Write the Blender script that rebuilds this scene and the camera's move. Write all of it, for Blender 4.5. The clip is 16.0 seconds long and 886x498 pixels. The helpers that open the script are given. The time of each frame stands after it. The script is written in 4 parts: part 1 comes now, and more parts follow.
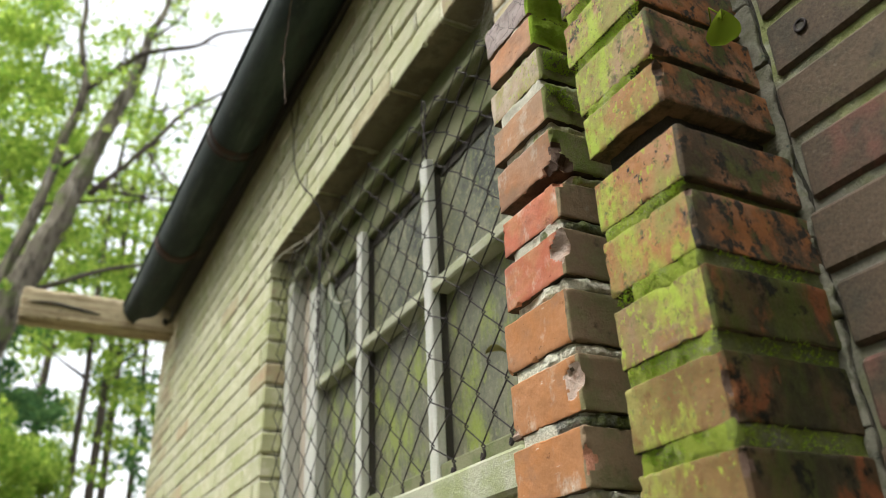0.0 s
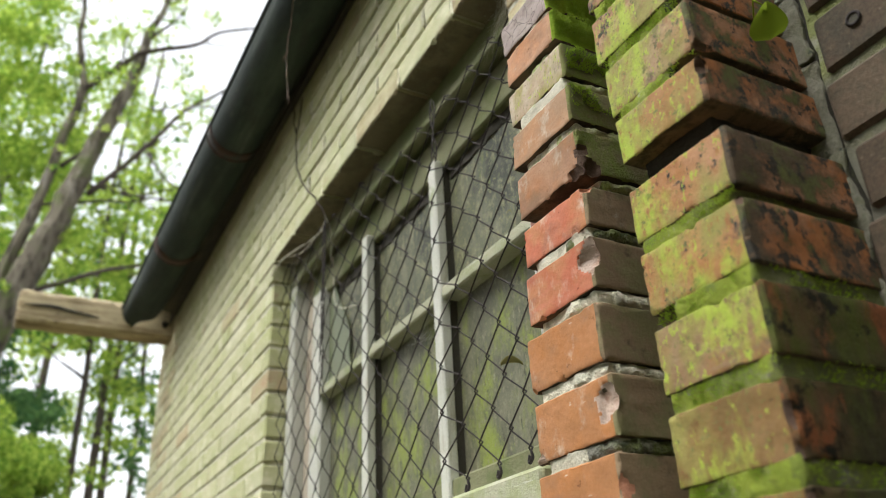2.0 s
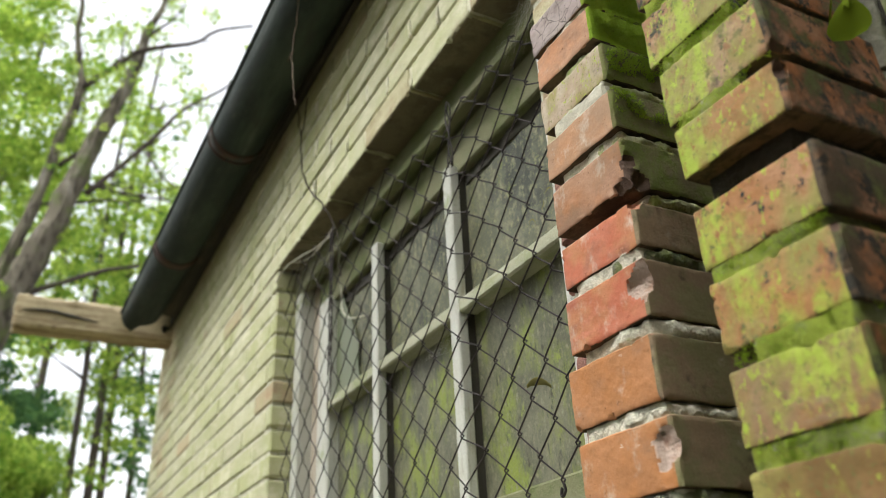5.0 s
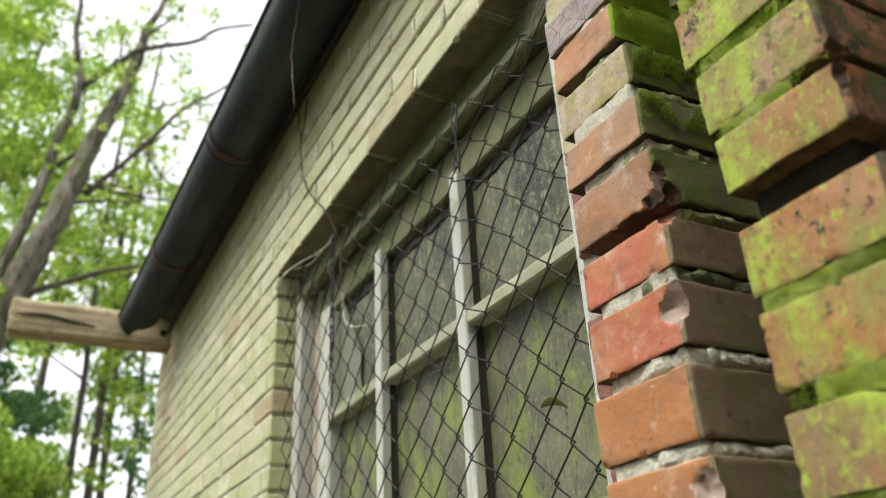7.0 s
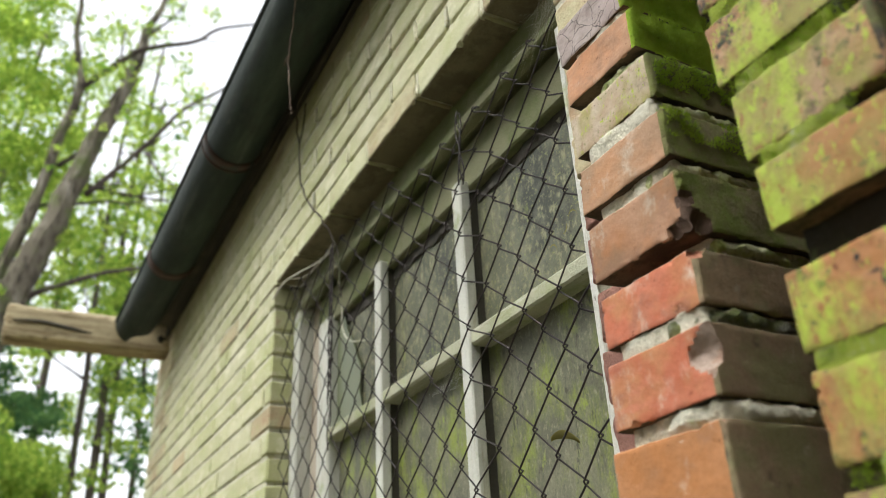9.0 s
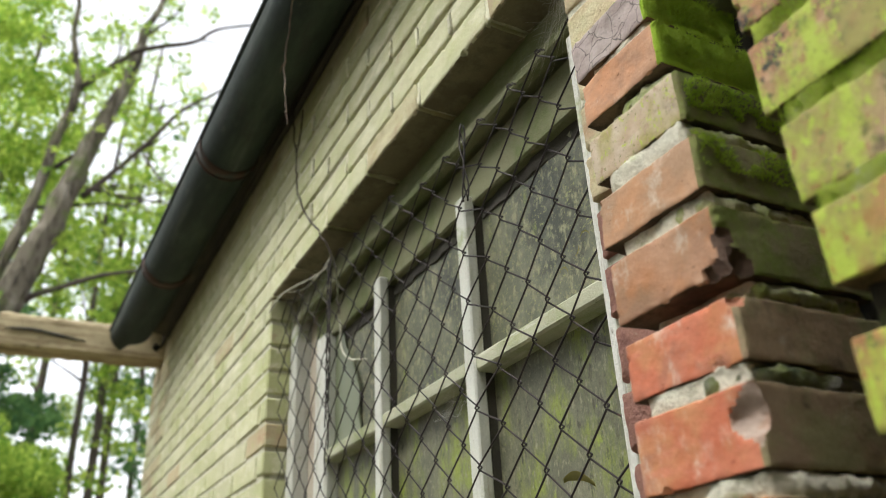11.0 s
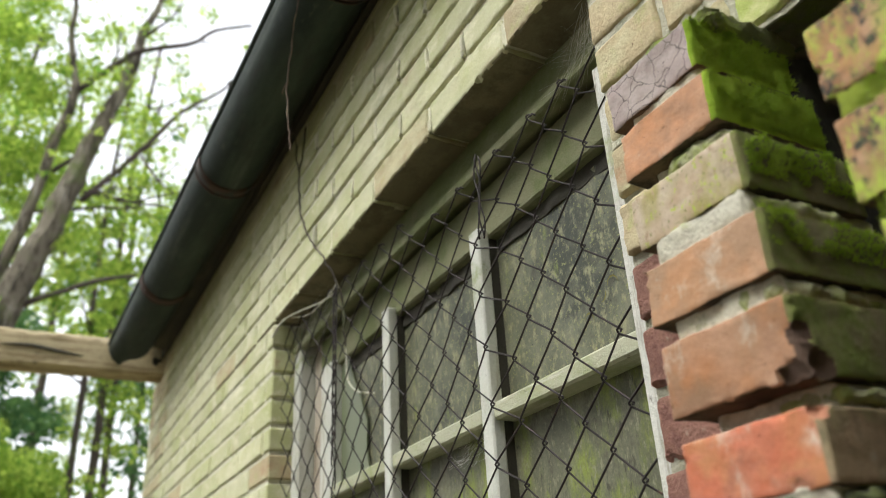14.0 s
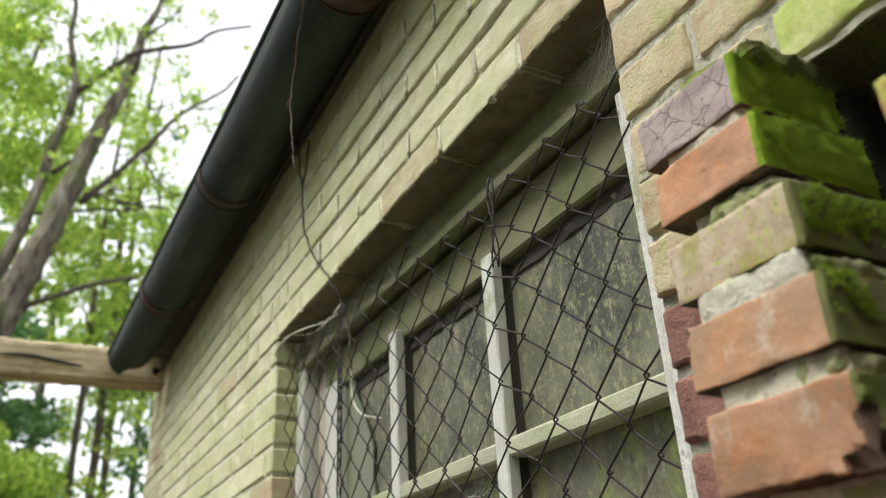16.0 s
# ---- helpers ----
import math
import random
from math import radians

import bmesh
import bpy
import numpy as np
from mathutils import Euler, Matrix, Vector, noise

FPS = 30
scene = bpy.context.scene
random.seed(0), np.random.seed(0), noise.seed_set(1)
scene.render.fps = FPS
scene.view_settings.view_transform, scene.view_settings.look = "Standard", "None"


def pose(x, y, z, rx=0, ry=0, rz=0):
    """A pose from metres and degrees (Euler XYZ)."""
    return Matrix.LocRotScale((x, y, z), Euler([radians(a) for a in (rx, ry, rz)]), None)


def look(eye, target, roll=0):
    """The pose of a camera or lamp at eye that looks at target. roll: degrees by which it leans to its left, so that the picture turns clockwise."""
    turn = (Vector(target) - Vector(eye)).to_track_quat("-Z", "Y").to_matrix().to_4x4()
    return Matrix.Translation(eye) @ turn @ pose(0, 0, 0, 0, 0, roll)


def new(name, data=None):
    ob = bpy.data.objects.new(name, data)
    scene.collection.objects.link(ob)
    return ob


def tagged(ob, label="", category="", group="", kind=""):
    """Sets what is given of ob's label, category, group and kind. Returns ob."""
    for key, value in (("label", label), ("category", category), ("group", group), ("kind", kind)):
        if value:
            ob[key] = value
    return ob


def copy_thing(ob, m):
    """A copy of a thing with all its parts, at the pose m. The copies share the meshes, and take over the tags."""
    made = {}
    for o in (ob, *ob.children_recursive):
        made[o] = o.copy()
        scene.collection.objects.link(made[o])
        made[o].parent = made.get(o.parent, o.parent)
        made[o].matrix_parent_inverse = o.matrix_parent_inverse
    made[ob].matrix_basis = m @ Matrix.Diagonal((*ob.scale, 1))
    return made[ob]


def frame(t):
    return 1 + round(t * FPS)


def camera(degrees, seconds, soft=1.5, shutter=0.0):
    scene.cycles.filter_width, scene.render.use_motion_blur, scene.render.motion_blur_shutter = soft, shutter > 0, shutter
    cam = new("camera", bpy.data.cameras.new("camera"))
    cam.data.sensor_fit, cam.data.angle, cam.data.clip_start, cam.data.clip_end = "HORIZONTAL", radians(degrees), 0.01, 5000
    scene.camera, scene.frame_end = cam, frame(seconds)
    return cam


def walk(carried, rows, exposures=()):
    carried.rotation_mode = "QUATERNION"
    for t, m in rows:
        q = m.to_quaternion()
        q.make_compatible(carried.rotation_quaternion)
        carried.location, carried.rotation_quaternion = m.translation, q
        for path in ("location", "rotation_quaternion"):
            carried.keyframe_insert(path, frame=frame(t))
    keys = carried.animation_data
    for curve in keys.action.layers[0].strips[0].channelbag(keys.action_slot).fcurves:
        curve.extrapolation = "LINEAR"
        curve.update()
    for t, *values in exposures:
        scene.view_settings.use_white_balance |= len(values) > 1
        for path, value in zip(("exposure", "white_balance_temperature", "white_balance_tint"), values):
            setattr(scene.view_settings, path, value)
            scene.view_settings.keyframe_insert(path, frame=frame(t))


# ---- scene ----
cam = camera(58.6, 16.0, soft=0.6)
PATH = [
    (0, (0.65, -0.644, 0.833), (-0.913, 0.217, 1.737), -2.8),
    (0.5, (0.636, -0.643, 0.845), (-0.927, 0.219, 1.748), -2.9),
    (1, (0.623, -0.643, 0.856), (-0.941, 0.219, 1.758), -2.9),
    (1.5, (0.609, -0.641, 0.866), (-0.954, 0.221, 1.767), -2.9),
    (2, (0.595, -0.639, 0.874), (-0.968, 0.224, 1.776), -2.9),
    (2.5, (0.58, -0.637, 0.884), (-0.983, 0.226, 1.785), -3.0),
    (3, (0.567, -0.635, 0.893), (-0.995, 0.229, 1.794), -3.0),
    (3.5, (0.555, -0.637, 0.904), (-1.008, 0.226, 1.804), -3.0),
    (4, (0.544, -0.638, 0.915), (-1.02, 0.226, 1.814), -3.0),
    (6.5, (0.482, -0.629, 0.975), (-1.083, 0.239, 1.868), -3.1),
    (7, (0.468, -0.621, 0.988), (-1.098, 0.245, 1.881), -3.1),
    (7.5, (0.455, -0.613, 1.004), (-1.112, 0.251, 1.897), -3.1),
    (8, (0.444, -0.606, 1.019), (-1.123, 0.258, 1.913), -3.0),
    (8.5, (0.432, -0.599, 1.034), (-1.136, 0.264, 1.926), -3.0),
    (9, (0.421, -0.594, 1.05), (-1.149, 0.267, 1.941), -3.0),
    (11.5, (0.362, -0.568, 1.132), (-1.207, 0.295, 2.022), -3.0),
    (12, (0.352, -0.564, 1.149), (-1.217, 0.299, 2.039), -3.1),
    (12.5, (0.345, -0.565, 1.163), (-1.225, 0.297, 2.052), -3.1),
    (13, (0.338, -0.566, 1.176), (-1.233, 0.296, 2.063), -3.1),
    (13.5, (0.332, -0.568, 1.194), (-1.24, 0.295, 2.08), -3.2),
    (14, (0.328, -0.572, 1.214), (-1.244, 0.292, 2.097), -3.3),
    (14.5, (0.321, -0.572, 1.235), (-1.253, 0.291, 2.117), -3.3),
    (15, (0.312, -0.572, 1.253), (-1.261, 0.292, 2.135), -3.2),
    (15.5, (0.303, -0.572, 1.269), (-1.271, 0.293, 2.149), -3.3),
    (16, (0.296, -0.572, 1.28), (-1.278, 0.292, 2.16), -3.3),
]
walk(cam, [(t, look(eye, target, roll)) for t, eye, target, roll in PATH])
cam.data.dof.use_dof = True
cam.data.dof.focus_distance = 1.0
cam.data.dof.aperture_fstop = 4.8

# ---- world and light ----
world = bpy.data.worlds.new("sky")
scene.world = world
world.use_nodes = True
wn, wl = world.node_tree.nodes, world.node_tree.links
sky = wn.new("ShaderNodeTexSky")
sky.sky_type, sky.sun_disc = "NISHITA", False
sky.sun_elevation, sky.sun_rotation = radians(59), radians(175)
sky.air_density, sky.dust_density, sky.ozone_density = 1.2, 4.0, 0.6
hs = wn.new("ShaderNodeHueSaturation")
hs.inputs["Saturation"].default_value = 0.2
hs.inputs["Value"].default_value = 2.1
wl.new(sky.outputs[0], hs.inputs["Color"])
wl.new(hs.outputs[0], wn["Background"].inputs["Color"])
wn["Background"].inputs["Strength"].default_value = 0.13

sun = new("sun", bpy.data.lights.new("sun", "SUN"))
sun.data.energy, sun.data.angle, sun.data.color = 0.8, radians(25), (0.90, 1.0, 0.96)
sun.matrix_world = look((0.5, -5.4, 10.0), (0, 0, 1))
scene.view_settings.exposure = 0.85


# ---- materials ----
def material(name, base, rough=0.85, metal=0.0, vary=0.12, layers=(), bumps=(), spec=0.3, crazed=0, grainy=0.2, worn=None):
    """base colour varied from piece to piece; layers: (colour, scale, low, high, stretch, own) laid over it by noise;
    own: the pattern shifts from piece to piece; a seventh number softens the pattern. bumps: (scale, metres).
    worn: colour of rubbed edges."""
    m = bpy.data.materials.new(name)
    m.use_nodes = True
    n, l = m.node_tree.nodes, m.node_tree.links
    bsdf = n["Principled BSDF"]
    geo, info = n.new("ShaderNodeNewGeometry"), n.new("ShaderNodeObjectInfo")
    shift = n.new("ShaderNodeVectorMath")
    shift.operation = "MULTIPLY_ADD"
    comb = n.new("ShaderNodeCombineXYZ")
    for i in range(3):
        l.new(info.outputs["Random"], comb.inputs[i])
    shift.inputs[1].default_value = (17, 29, 41)
    l.new(comb.outputs[0], shift.inputs[0])
    l.new(geo.outputs["Position"], shift.inputs[2])

    def noise_at(scale, stretch, own, detail=8.0):
        mp = n.new("ShaderNodeMapping")
        mp.inputs["Scale"].default_value = stretch
        l.new(shift.outputs[0] if own else geo.outputs["Position"], mp.inputs["Vector"])
        t = n.new("ShaderNodeTexNoise")
        t.inputs["Scale"].default_value, t.inputs["Detail"].default_value = scale, detail
        t.inputs["Roughness"].default_value = 0.68
        l.new(mp.outputs[0], t.inputs["Vector"])
        return t.outputs["Fac"]

    hsv = n.new("ShaderNodeHueSaturation")
    hsv.inputs["Color"].default_value = (*base, 1)
    mr = n.new("ShaderNodeMapRange")
    mr.inputs["To Min"].default_value, mr.inputs["To Max"].default_value = 1 - vary * 1.6, 1 + vary * 1.6
    l.new(info.outputs["Random"], mr.inputs["Value"])
    l.new(mr.outputs[0], hsv.inputs["Value"])
    colour = hsv.outputs[0]
    for col, scale, low, high, stretch, own, *soft_detail in layers:
        ramp = n.new("ShaderNodeMapRange")
        ramp.interpolation_type = "SMOOTHSTEP"
        ramp.inputs["From Min"].default_value, ramp.inputs["From Max"].default_value = low, high
        l.new(noise_at(scale, stretch, own, *soft_detail), ramp.inputs["Value"])
        mix = n.new("ShaderNodeMix")
        mix.data_type = "RGBA"
        l.new(ramp.outputs[0], mix.inputs["Factor"])
        l.new(colour, mix.inputs[6])
        mix.inputs[7].default_value = (*col, 1)
        colour = mix.outputs[2]
    if crazed:
        warp = n.new("ShaderNodeVectorMath")
        warp.operation = "MULTIPLY_ADD"
        wob = n.new("ShaderNodeTexNoise")
        wob.inputs["Scale"].default_value = 60
        l.new(shift.outputs[0], wob.inputs["Vector"])
        l.new(wob.outputs["Color"], warp.inputs[0])
        warp.inputs[1].default_value = (0.012, 0.012, 0.012)
        l.new(shift.outputs[0], warp.inputs[2])
        cells = n.new("ShaderNodeTexVoronoi")
        cells.feature = "DISTANCE_TO_EDGE"
        cells.inputs["Scale"].default_value = crazed
        l.new(warp.outputs[0], cells.inputs["Vector"])
        line = n.new("ShaderNodeMapRange")
        line.inputs["From Min"].default_value, line.inputs["From Max"].default_value = 0.004, 0.028
        line.inputs["To Min"].default_value, line.inputs["To Max"].default_value = 0.3, 1.0
        l.new(cells.outputs["Distance"], line.inputs["Value"])
        cm = n.new("ShaderNodeVectorMath")
        cm.operation = "SCALE"
        l.new(colour, cm.inputs[0])
        l.new(line.outputs[0], cm.inputs["Scale"])
        colour = cm.outputs[0]
    if worn:
        rub = n.new("ShaderNodeMapRange")
        rub.interpolation_type = "SMOOTHSTEP"
        rub.inputs["From Min"].default_value, rub.inputs["From Max"].default_value = 0.53, 0.64
        rub.inputs["To Max"].default_value = 0.6
        l.new(geo.outputs["Pointiness"], rub.inputs["Value"])
        mix = n.new("ShaderNodeMix")
        mix.data_type = "RGBA"
        l.new(rub.outputs[0], mix.inputs["Factor"])
        l.new(colour, mix.inputs[6])
        mix.inputs[7].default_value = (*worn, 1)
        colour = mix.outputs[2]
    grain = n.new("ShaderNodeMapRange")
    grain.inputs["To Min"].default_value, grain.inputs["To Max"].default_value = 1 - grainy, 1 + grainy
    l.new(noise_at(260.0, (1, 1, 1), True, 3.0), grain.inputs["Value"])
    gm = n.new("ShaderNodeVectorMath")
    gm.operation = "SCALE"
    l.new(colour, gm.inputs[0])
    l.new(grain.outputs[0], gm.inputs["Scale"])
    l.new(gm.outputs[0], bsdf.inputs["Base Color"])
    bsdf.inputs["Roughness"].default_value = rough
    bsdf.inputs["Metallic"].default_value = metal
    bsdf.inputs["Specular IOR Level"].default_value = spec
    normal = None
    for scale, depth in bumps:
        b = n.new("ShaderNodeBump")
        b.inputs["Distance"].default_value, b.inputs["Strength"].default_value = depth, 1.0
        l.new(noise_at(scale, (1, 1, 1), True, 6.0), b.inputs["Height"])
        if normal:
            l.new(normal, b.inputs["Normal"])
        normal = b.outputs[0]
    if normal:
        l.new(normal, bsdf.inputs["Normal"])
    return m


ONE, DOWN = (1, 1, 1), (1, 1, 0.35)
MOSS, BLACK = (0.31, 0.38, 0.045), (0.03, 0.028, 0.022)
PALE = (0.58, 0.53, 0.44)
ROUGHEN = ((45, 0.0016), (240, 0.0008))

painted = material("painted_brick", (0.48, 0.47, 0.30), 0.75, vary=0.07, bumps=((40, 0.0022), (200, 0.0008)), layers=(
    ((0.40, 0.41, 0.20), 2.6, 0.36, 0.66, ONE, False, 4.0), ((0.62, 0.60, 0.44), 20, 0.48, 0.74, (0.5, 1, 1), True, 4.0),
    ((0.36, 0.27, 0.17), 7.0, 0.58, 0.74, (0.6, 1, 1), False), ((0.30, 0.31, 0.13), 34, 0.58, 0.76, (0.5, 1, 1), True), ((0.16, 0.14, 0.08), 150, 0.68, 0.74, ONE, True)))
painted_brown = material("thinly_painted_brick", (0.41, 0.335, 0.205), 0.85, vary=0.08, bumps=((45, 0.002), (170, 0.0022)), grainy=0.3, layers=(
    ((0.47, 0.44, 0.27), 9.0, 0.42, 0.65, (0.6, 1, 1), True, 4.0), ((0.37, 0.22, 0.13), 12, 0.56, 0.74, (0.6, 1, 1), True), ((0.36, 0.36, 0.16), 14, 0.52, 0.7, ONE, False), ((0.20, 0.15, 0.09), 110, 0.62, 0.7, ONE, True)))
painted_moss = material("mossy_painted_brick", (0.50, 0.48, 0.26), 0.85, vary=0.06, bumps=ROUGHEN, layers=(
    ((0.35, 0.40, 0.11), 9.0, 0.36, 0.56, ONE, True),))
raw_brick = material("dark_red_brick", (0.090, 0.064, 0.042), 0.88, vary=0.14, bumps=((40, 0.0006), (260, 0.0010)), grainy=0.6, layers=(
    ((0.14, 0.062, 0.046), 5, 0.48, 0.62, ONE, True, 4.0), ((0.055, 0.047, 0.032), 14, 0.46, 0.66, ONE, True), ((0.15, 0.125, 0.09), 90, 0.60, 0.72, ONE, True), ((0.13, 0.135, 0.055), 8, 0.56, 0.74, ONE, False)))
joint_mortar = material("lichen_grown_mortar", (0.21, 0.20, 0.155), 0.95, bumps=((45, 0.006), (200, 0.003)), grainy=0.3, layers=(
    ((0.20, 0.22, 0.08), 4, 0.46, 0.62, ONE, False, 4.0), ((0.36, 0.35, 0.31), 22, 0.52, 0.70, (0.3, 1, 1), False), ((0.12, 0.12, 0.08), 60, 0.58, 0.70, ONE, False)))
crimson = material("crimson_brick", (0.30, 0.15, 0.115), 0.9, vary=0.12, bumps=((120, 0.006), (320, 0.003)), layers=(
    ((0.19, 0.09, 0.07), 20, 0.5, 0.68, ONE, True), ((0.36, 0.24, 0.18), 60, 0.58, 0.7, ONE, True)))
# darker than the brick fronts: shade under the lintel put into the colour
underside = material("shade_toned_lintel_underside", (0.23, 0.20, 0.125), 0.95, bumps=ROUGHEN, layers=(((0.14, 0.12, 0.075), 12, 0.45, 0.62, ONE, False), ((0.26, 0.23, 0.14), 20, 0.6, 0.72, ONE, True)))
# for pier brick undersides, their shade mixed into the brown
brick_under_shade = material("shade_toned_brick_underside", (0.10, 0.075, 0.05), 0.95, bumps=ROUGHEN, layers=(((0.045, 0.038, 0.026), 30, 0.45, 0.6, ONE, False),))
# rotted leaves at the gutter; elsewhere black standing for shade in gaps
humus_and_shade = material("black_humus_and_shade", (0.025, 0.022, 0.015), 0.98, bumps=((120, 0.004),), layers=(((0.05, 0.06, 0.02), 50, 0.55, 0.7, ONE, False),))
wall_mortar = material("painted_mortar", (0.62, 0.60, 0.46), 0.95, bumps=((90, 0.006),), layers=(
    ((0.36, 0.35, 0.19), 40, 0.50, 0.66, ONE, False), ((0.66, 0.64, 0.55), 12, 0.55, 0.7, ONE, False)))
grey_mortar = material("grey_mortar", (0.27, 0.26, 0.21), 0.95, bumps=((60, 0.008), (240, 0.004)), layers=(
    ((0.40, 0.39, 0.33), 22, 0.52, 0.70, ONE, False), ((0.13, 0.19, 0.13), 40, 0.52, 0.66, ONE, False), ((0.23, 0.27, 0.09), 12, 0.45, 0.62, ONE, False)))
lime_mortar = material("weathered_lime_mortar", (0.46, 0.44, 0.34), 0.95, bumps=((80, 0.006), (260, 0.003)), layers=(
    ((0.32, 0.31, 0.22), 25, 0.48, 0.64, ONE, False), ((0.20, 0.20, 0.13), 70, 0.58, 0.70, ONE, False), ((0.36, 0.39, 0.18), 9, 0.54, 0.7, ONE, False)))
pale_mortar = material("pale_lime_mortar", (0.63, 0.60, 0.48), 0.95, vary=0.06, bumps=((80, 0.006), (260, 0.003)), layers=(
    ((0.42, 0.40, 0.30), 45, 0.52, 0.66, ONE, True), ((0.38, 0.39, 0.19), 18, 0.57, 0.70, ONE, True), ((0.20, 0.18, 0.12), 130, 0.62, 0.70, ONE, True)))
greened_mortar = material("lime_mortar_gone_green", (0.42, 0.42, 0.26), 0.95, vary=0.06, bumps=((80, 0.006), (260, 0.003)), layers=(
    ((0.32, 0.37, 0.12), 40, 0.42, 0.60, ONE, True), ((0.17, 0.17, 0.08), 90, 0.54, 0.68, ONE, True)))
moss_mortar = material("moss_covered_mortar", (0.30, 0.35, 0.10), 0.95, vary=0.08, bumps=((140, 0.006), (420, 0.003)), layers=(
    (MOSS, 30, 0.36, 0.56, ONE, False), ((0.42, 0.40, 0.26), 40, 0.60, 0.70, ONE, True), ((0.14, 0.17, 0.04), 60, 0.56, 0.7, ONE, True)))
# darker copy of the moss mortar, shade in its colour; also colours the cap
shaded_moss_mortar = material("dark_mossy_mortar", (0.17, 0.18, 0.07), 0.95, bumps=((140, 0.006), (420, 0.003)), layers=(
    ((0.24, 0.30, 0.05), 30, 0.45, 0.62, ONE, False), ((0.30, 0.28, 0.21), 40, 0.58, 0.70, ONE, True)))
thick_moss = material("thick_green_moss", (0.33, 0.50, 0.045), 0.95, vary=0.05, spec=0.1, bumps=((180, 0.010), (600, 0.005)), layers=(
    ((0.44, 0.60, 0.07), 35, 0.42, 0.62, ONE, False), ((0.22, 0.28, 0.025), 90, 0.58, 0.72, ONE, True)))


def face_brick(name, base, tint, moss=None, spots=None, pale=None, crazed=0, dust=0.38):
    """A smooth, weathered brick face; moss, spots: the lower they are, the more of it."""
    dusty = tuple((1 - dust) * c + dust * p for c, p in zip(base, (0.55, 0.50, 0.42)))
    smoky = tuple(0.55 * c + 0.45 * g for c, g in zip(base, (0.11, 0.085, 0.03) if moss and dust < 0.3 else (0.16, 0.125, 0.10)))
    layers = [(tint, 13, 0.40, 0.60, ONE, True, 3.0), (dusty, 9, 0.44, 0.66, (1, 1, 0.8), True, 3.0), (smoky, 12, 0.50, 0.66, (0.8, 1, 1), True, 5.0),
              (tuple(0.4 * c for c in smoky), 17, 0.60, 0.76, (0.8, 1, 1), True, 6.0),
              (dusty, 40, 0.52, 0.74, (0.4, 1, 1.5), True)]
    if pale:
        layers += [(PALE, pale, 0.55, 0.79, (1, 1, 0.7), True, 5.0), (PALE, 90, 0.66, 0.72, (0.25, 1, 1.2), True)]
    layers += [(tuple(c * 0.45 for c in base), 70, 0.62, 0.70, (0.6, 1, 1), True), (tuple(c * 0.25 for c in base), 160, 0.65, 0.70, ONE, True)]
    if spots:
        layers += [((0.09, 0.06, 0.04), 30, spots - 0.03, spots + 0.12, ONE, True), (BLACK, 75, spots, spots + 0.05, ONE, True)]
    if moss:
        layers += [((0.25, 0.22, 0.06), 10, moss + 0.01, moss + 0.16, (1, 1, 0.7), False, 3.0), (MOSS, 10, moss + 0.05, moss + 0.17, (1, 1, 0.55), False, 5.0),
                   (MOSS, 130, moss + 0.08, moss + 0.16, (1, 1, 0.6), False), (tuple(c * 0.8 for c in base), 95, 0.55, 0.66, (1, 1, 0.6), False), ((0.13, 0.14, 0.04), 190, 0.57, 0.66, ONE, False)]
    rub = tuple(min(0.7, 0.55 * c + 0.45 * p) for c, p in zip(base, (0.60, 0.47, 0.36)))
    return material(name, base, 0.72, vary=0.05, layers=layers, bumps=((28, 0.0012), (150, 0.0007)), crazed=crazed, grainy=0.2, worn=None if moss else rub)


orange = face_brick("orange_brick", (0.40, 0.165, 0.055), (0.34, 0.15, 0.058), pale=22, dust=0.06)
red = face_brick("red_brick", (0.44, 0.125, 0.062), (0.42, 0.18, 0.08), pale=20, dust=0.08)
salmon = face_brick("salmon_brick", (0.41, 0.21, 0.105), (0.33, 0.20, 0.12), pale=24, dust=0.2)
buff = face_brick("weathered_buff_brick", (0.37, 0.265, 0.17), (0.30, 0.28, 0.15), moss=0.49)
purple = face_brick("purple_crazed_brick", (0.29, 0.225, 0.215), (0.35, 0.275, 0.25), crazed=42, dust=0.2)
cracked = face_brick("cracked_salmon_brick", (0.35, 0.155, 0.068), (0.23, 0.14, 0.08), pale=24, dust=0.18)
faded = face_brick("faded_orange_brick", (0.43, 0.20, 0.095), (0.38, 0.205, 0.115), pale=24, dust=0.18)
spall_dark = material("dark_broken_brick", (0.10, 0.062, 0.044), 0.95, bumps=((120, 0.004), (300, 0.002)))
spall_pale = material("pale_broken_brick", (0.50, 0.38, 0.31), 0.95, bumps=((120, 0.004), (300, 0.002)), layers=(((0.36, 0.22, 0.16), 50, 0.5, 0.65, ONE, True),))
spall_red = material("fresh_broken_brick", (0.40, 0.18, 0.11), 0.95, bumps=((120, 0.004), (300, 0.002)), layers=(((0.46, 0.34, 0.27), 60, 0.55, 0.68, ONE, True),))
mossy_orange = face_brick("mossy_orange_brick", (0.31, 0.14, 0.044), (0.26, 0.14, 0.045), moss=0.455, dust=0.06)
spotted_orange = face_brick("spotted_orange_brick", (0.34, 0.15, 0.055), (0.29, 0.155, 0.062), moss=0.48, spots=0.57, dust=0.10)
mossy_brown = face_brick("mossy_brown_brick", (0.22, 0.13, 0.07), (0.27, 0.145, 0.055), moss=0.455, dust=0.08)
lichen_brown = face_brick("lichen_blotched_brick", (0.30, 0.15, 0.066), (0.33, 0.155, 0.06), moss=0.45, spots=0.535, dust=0.2)
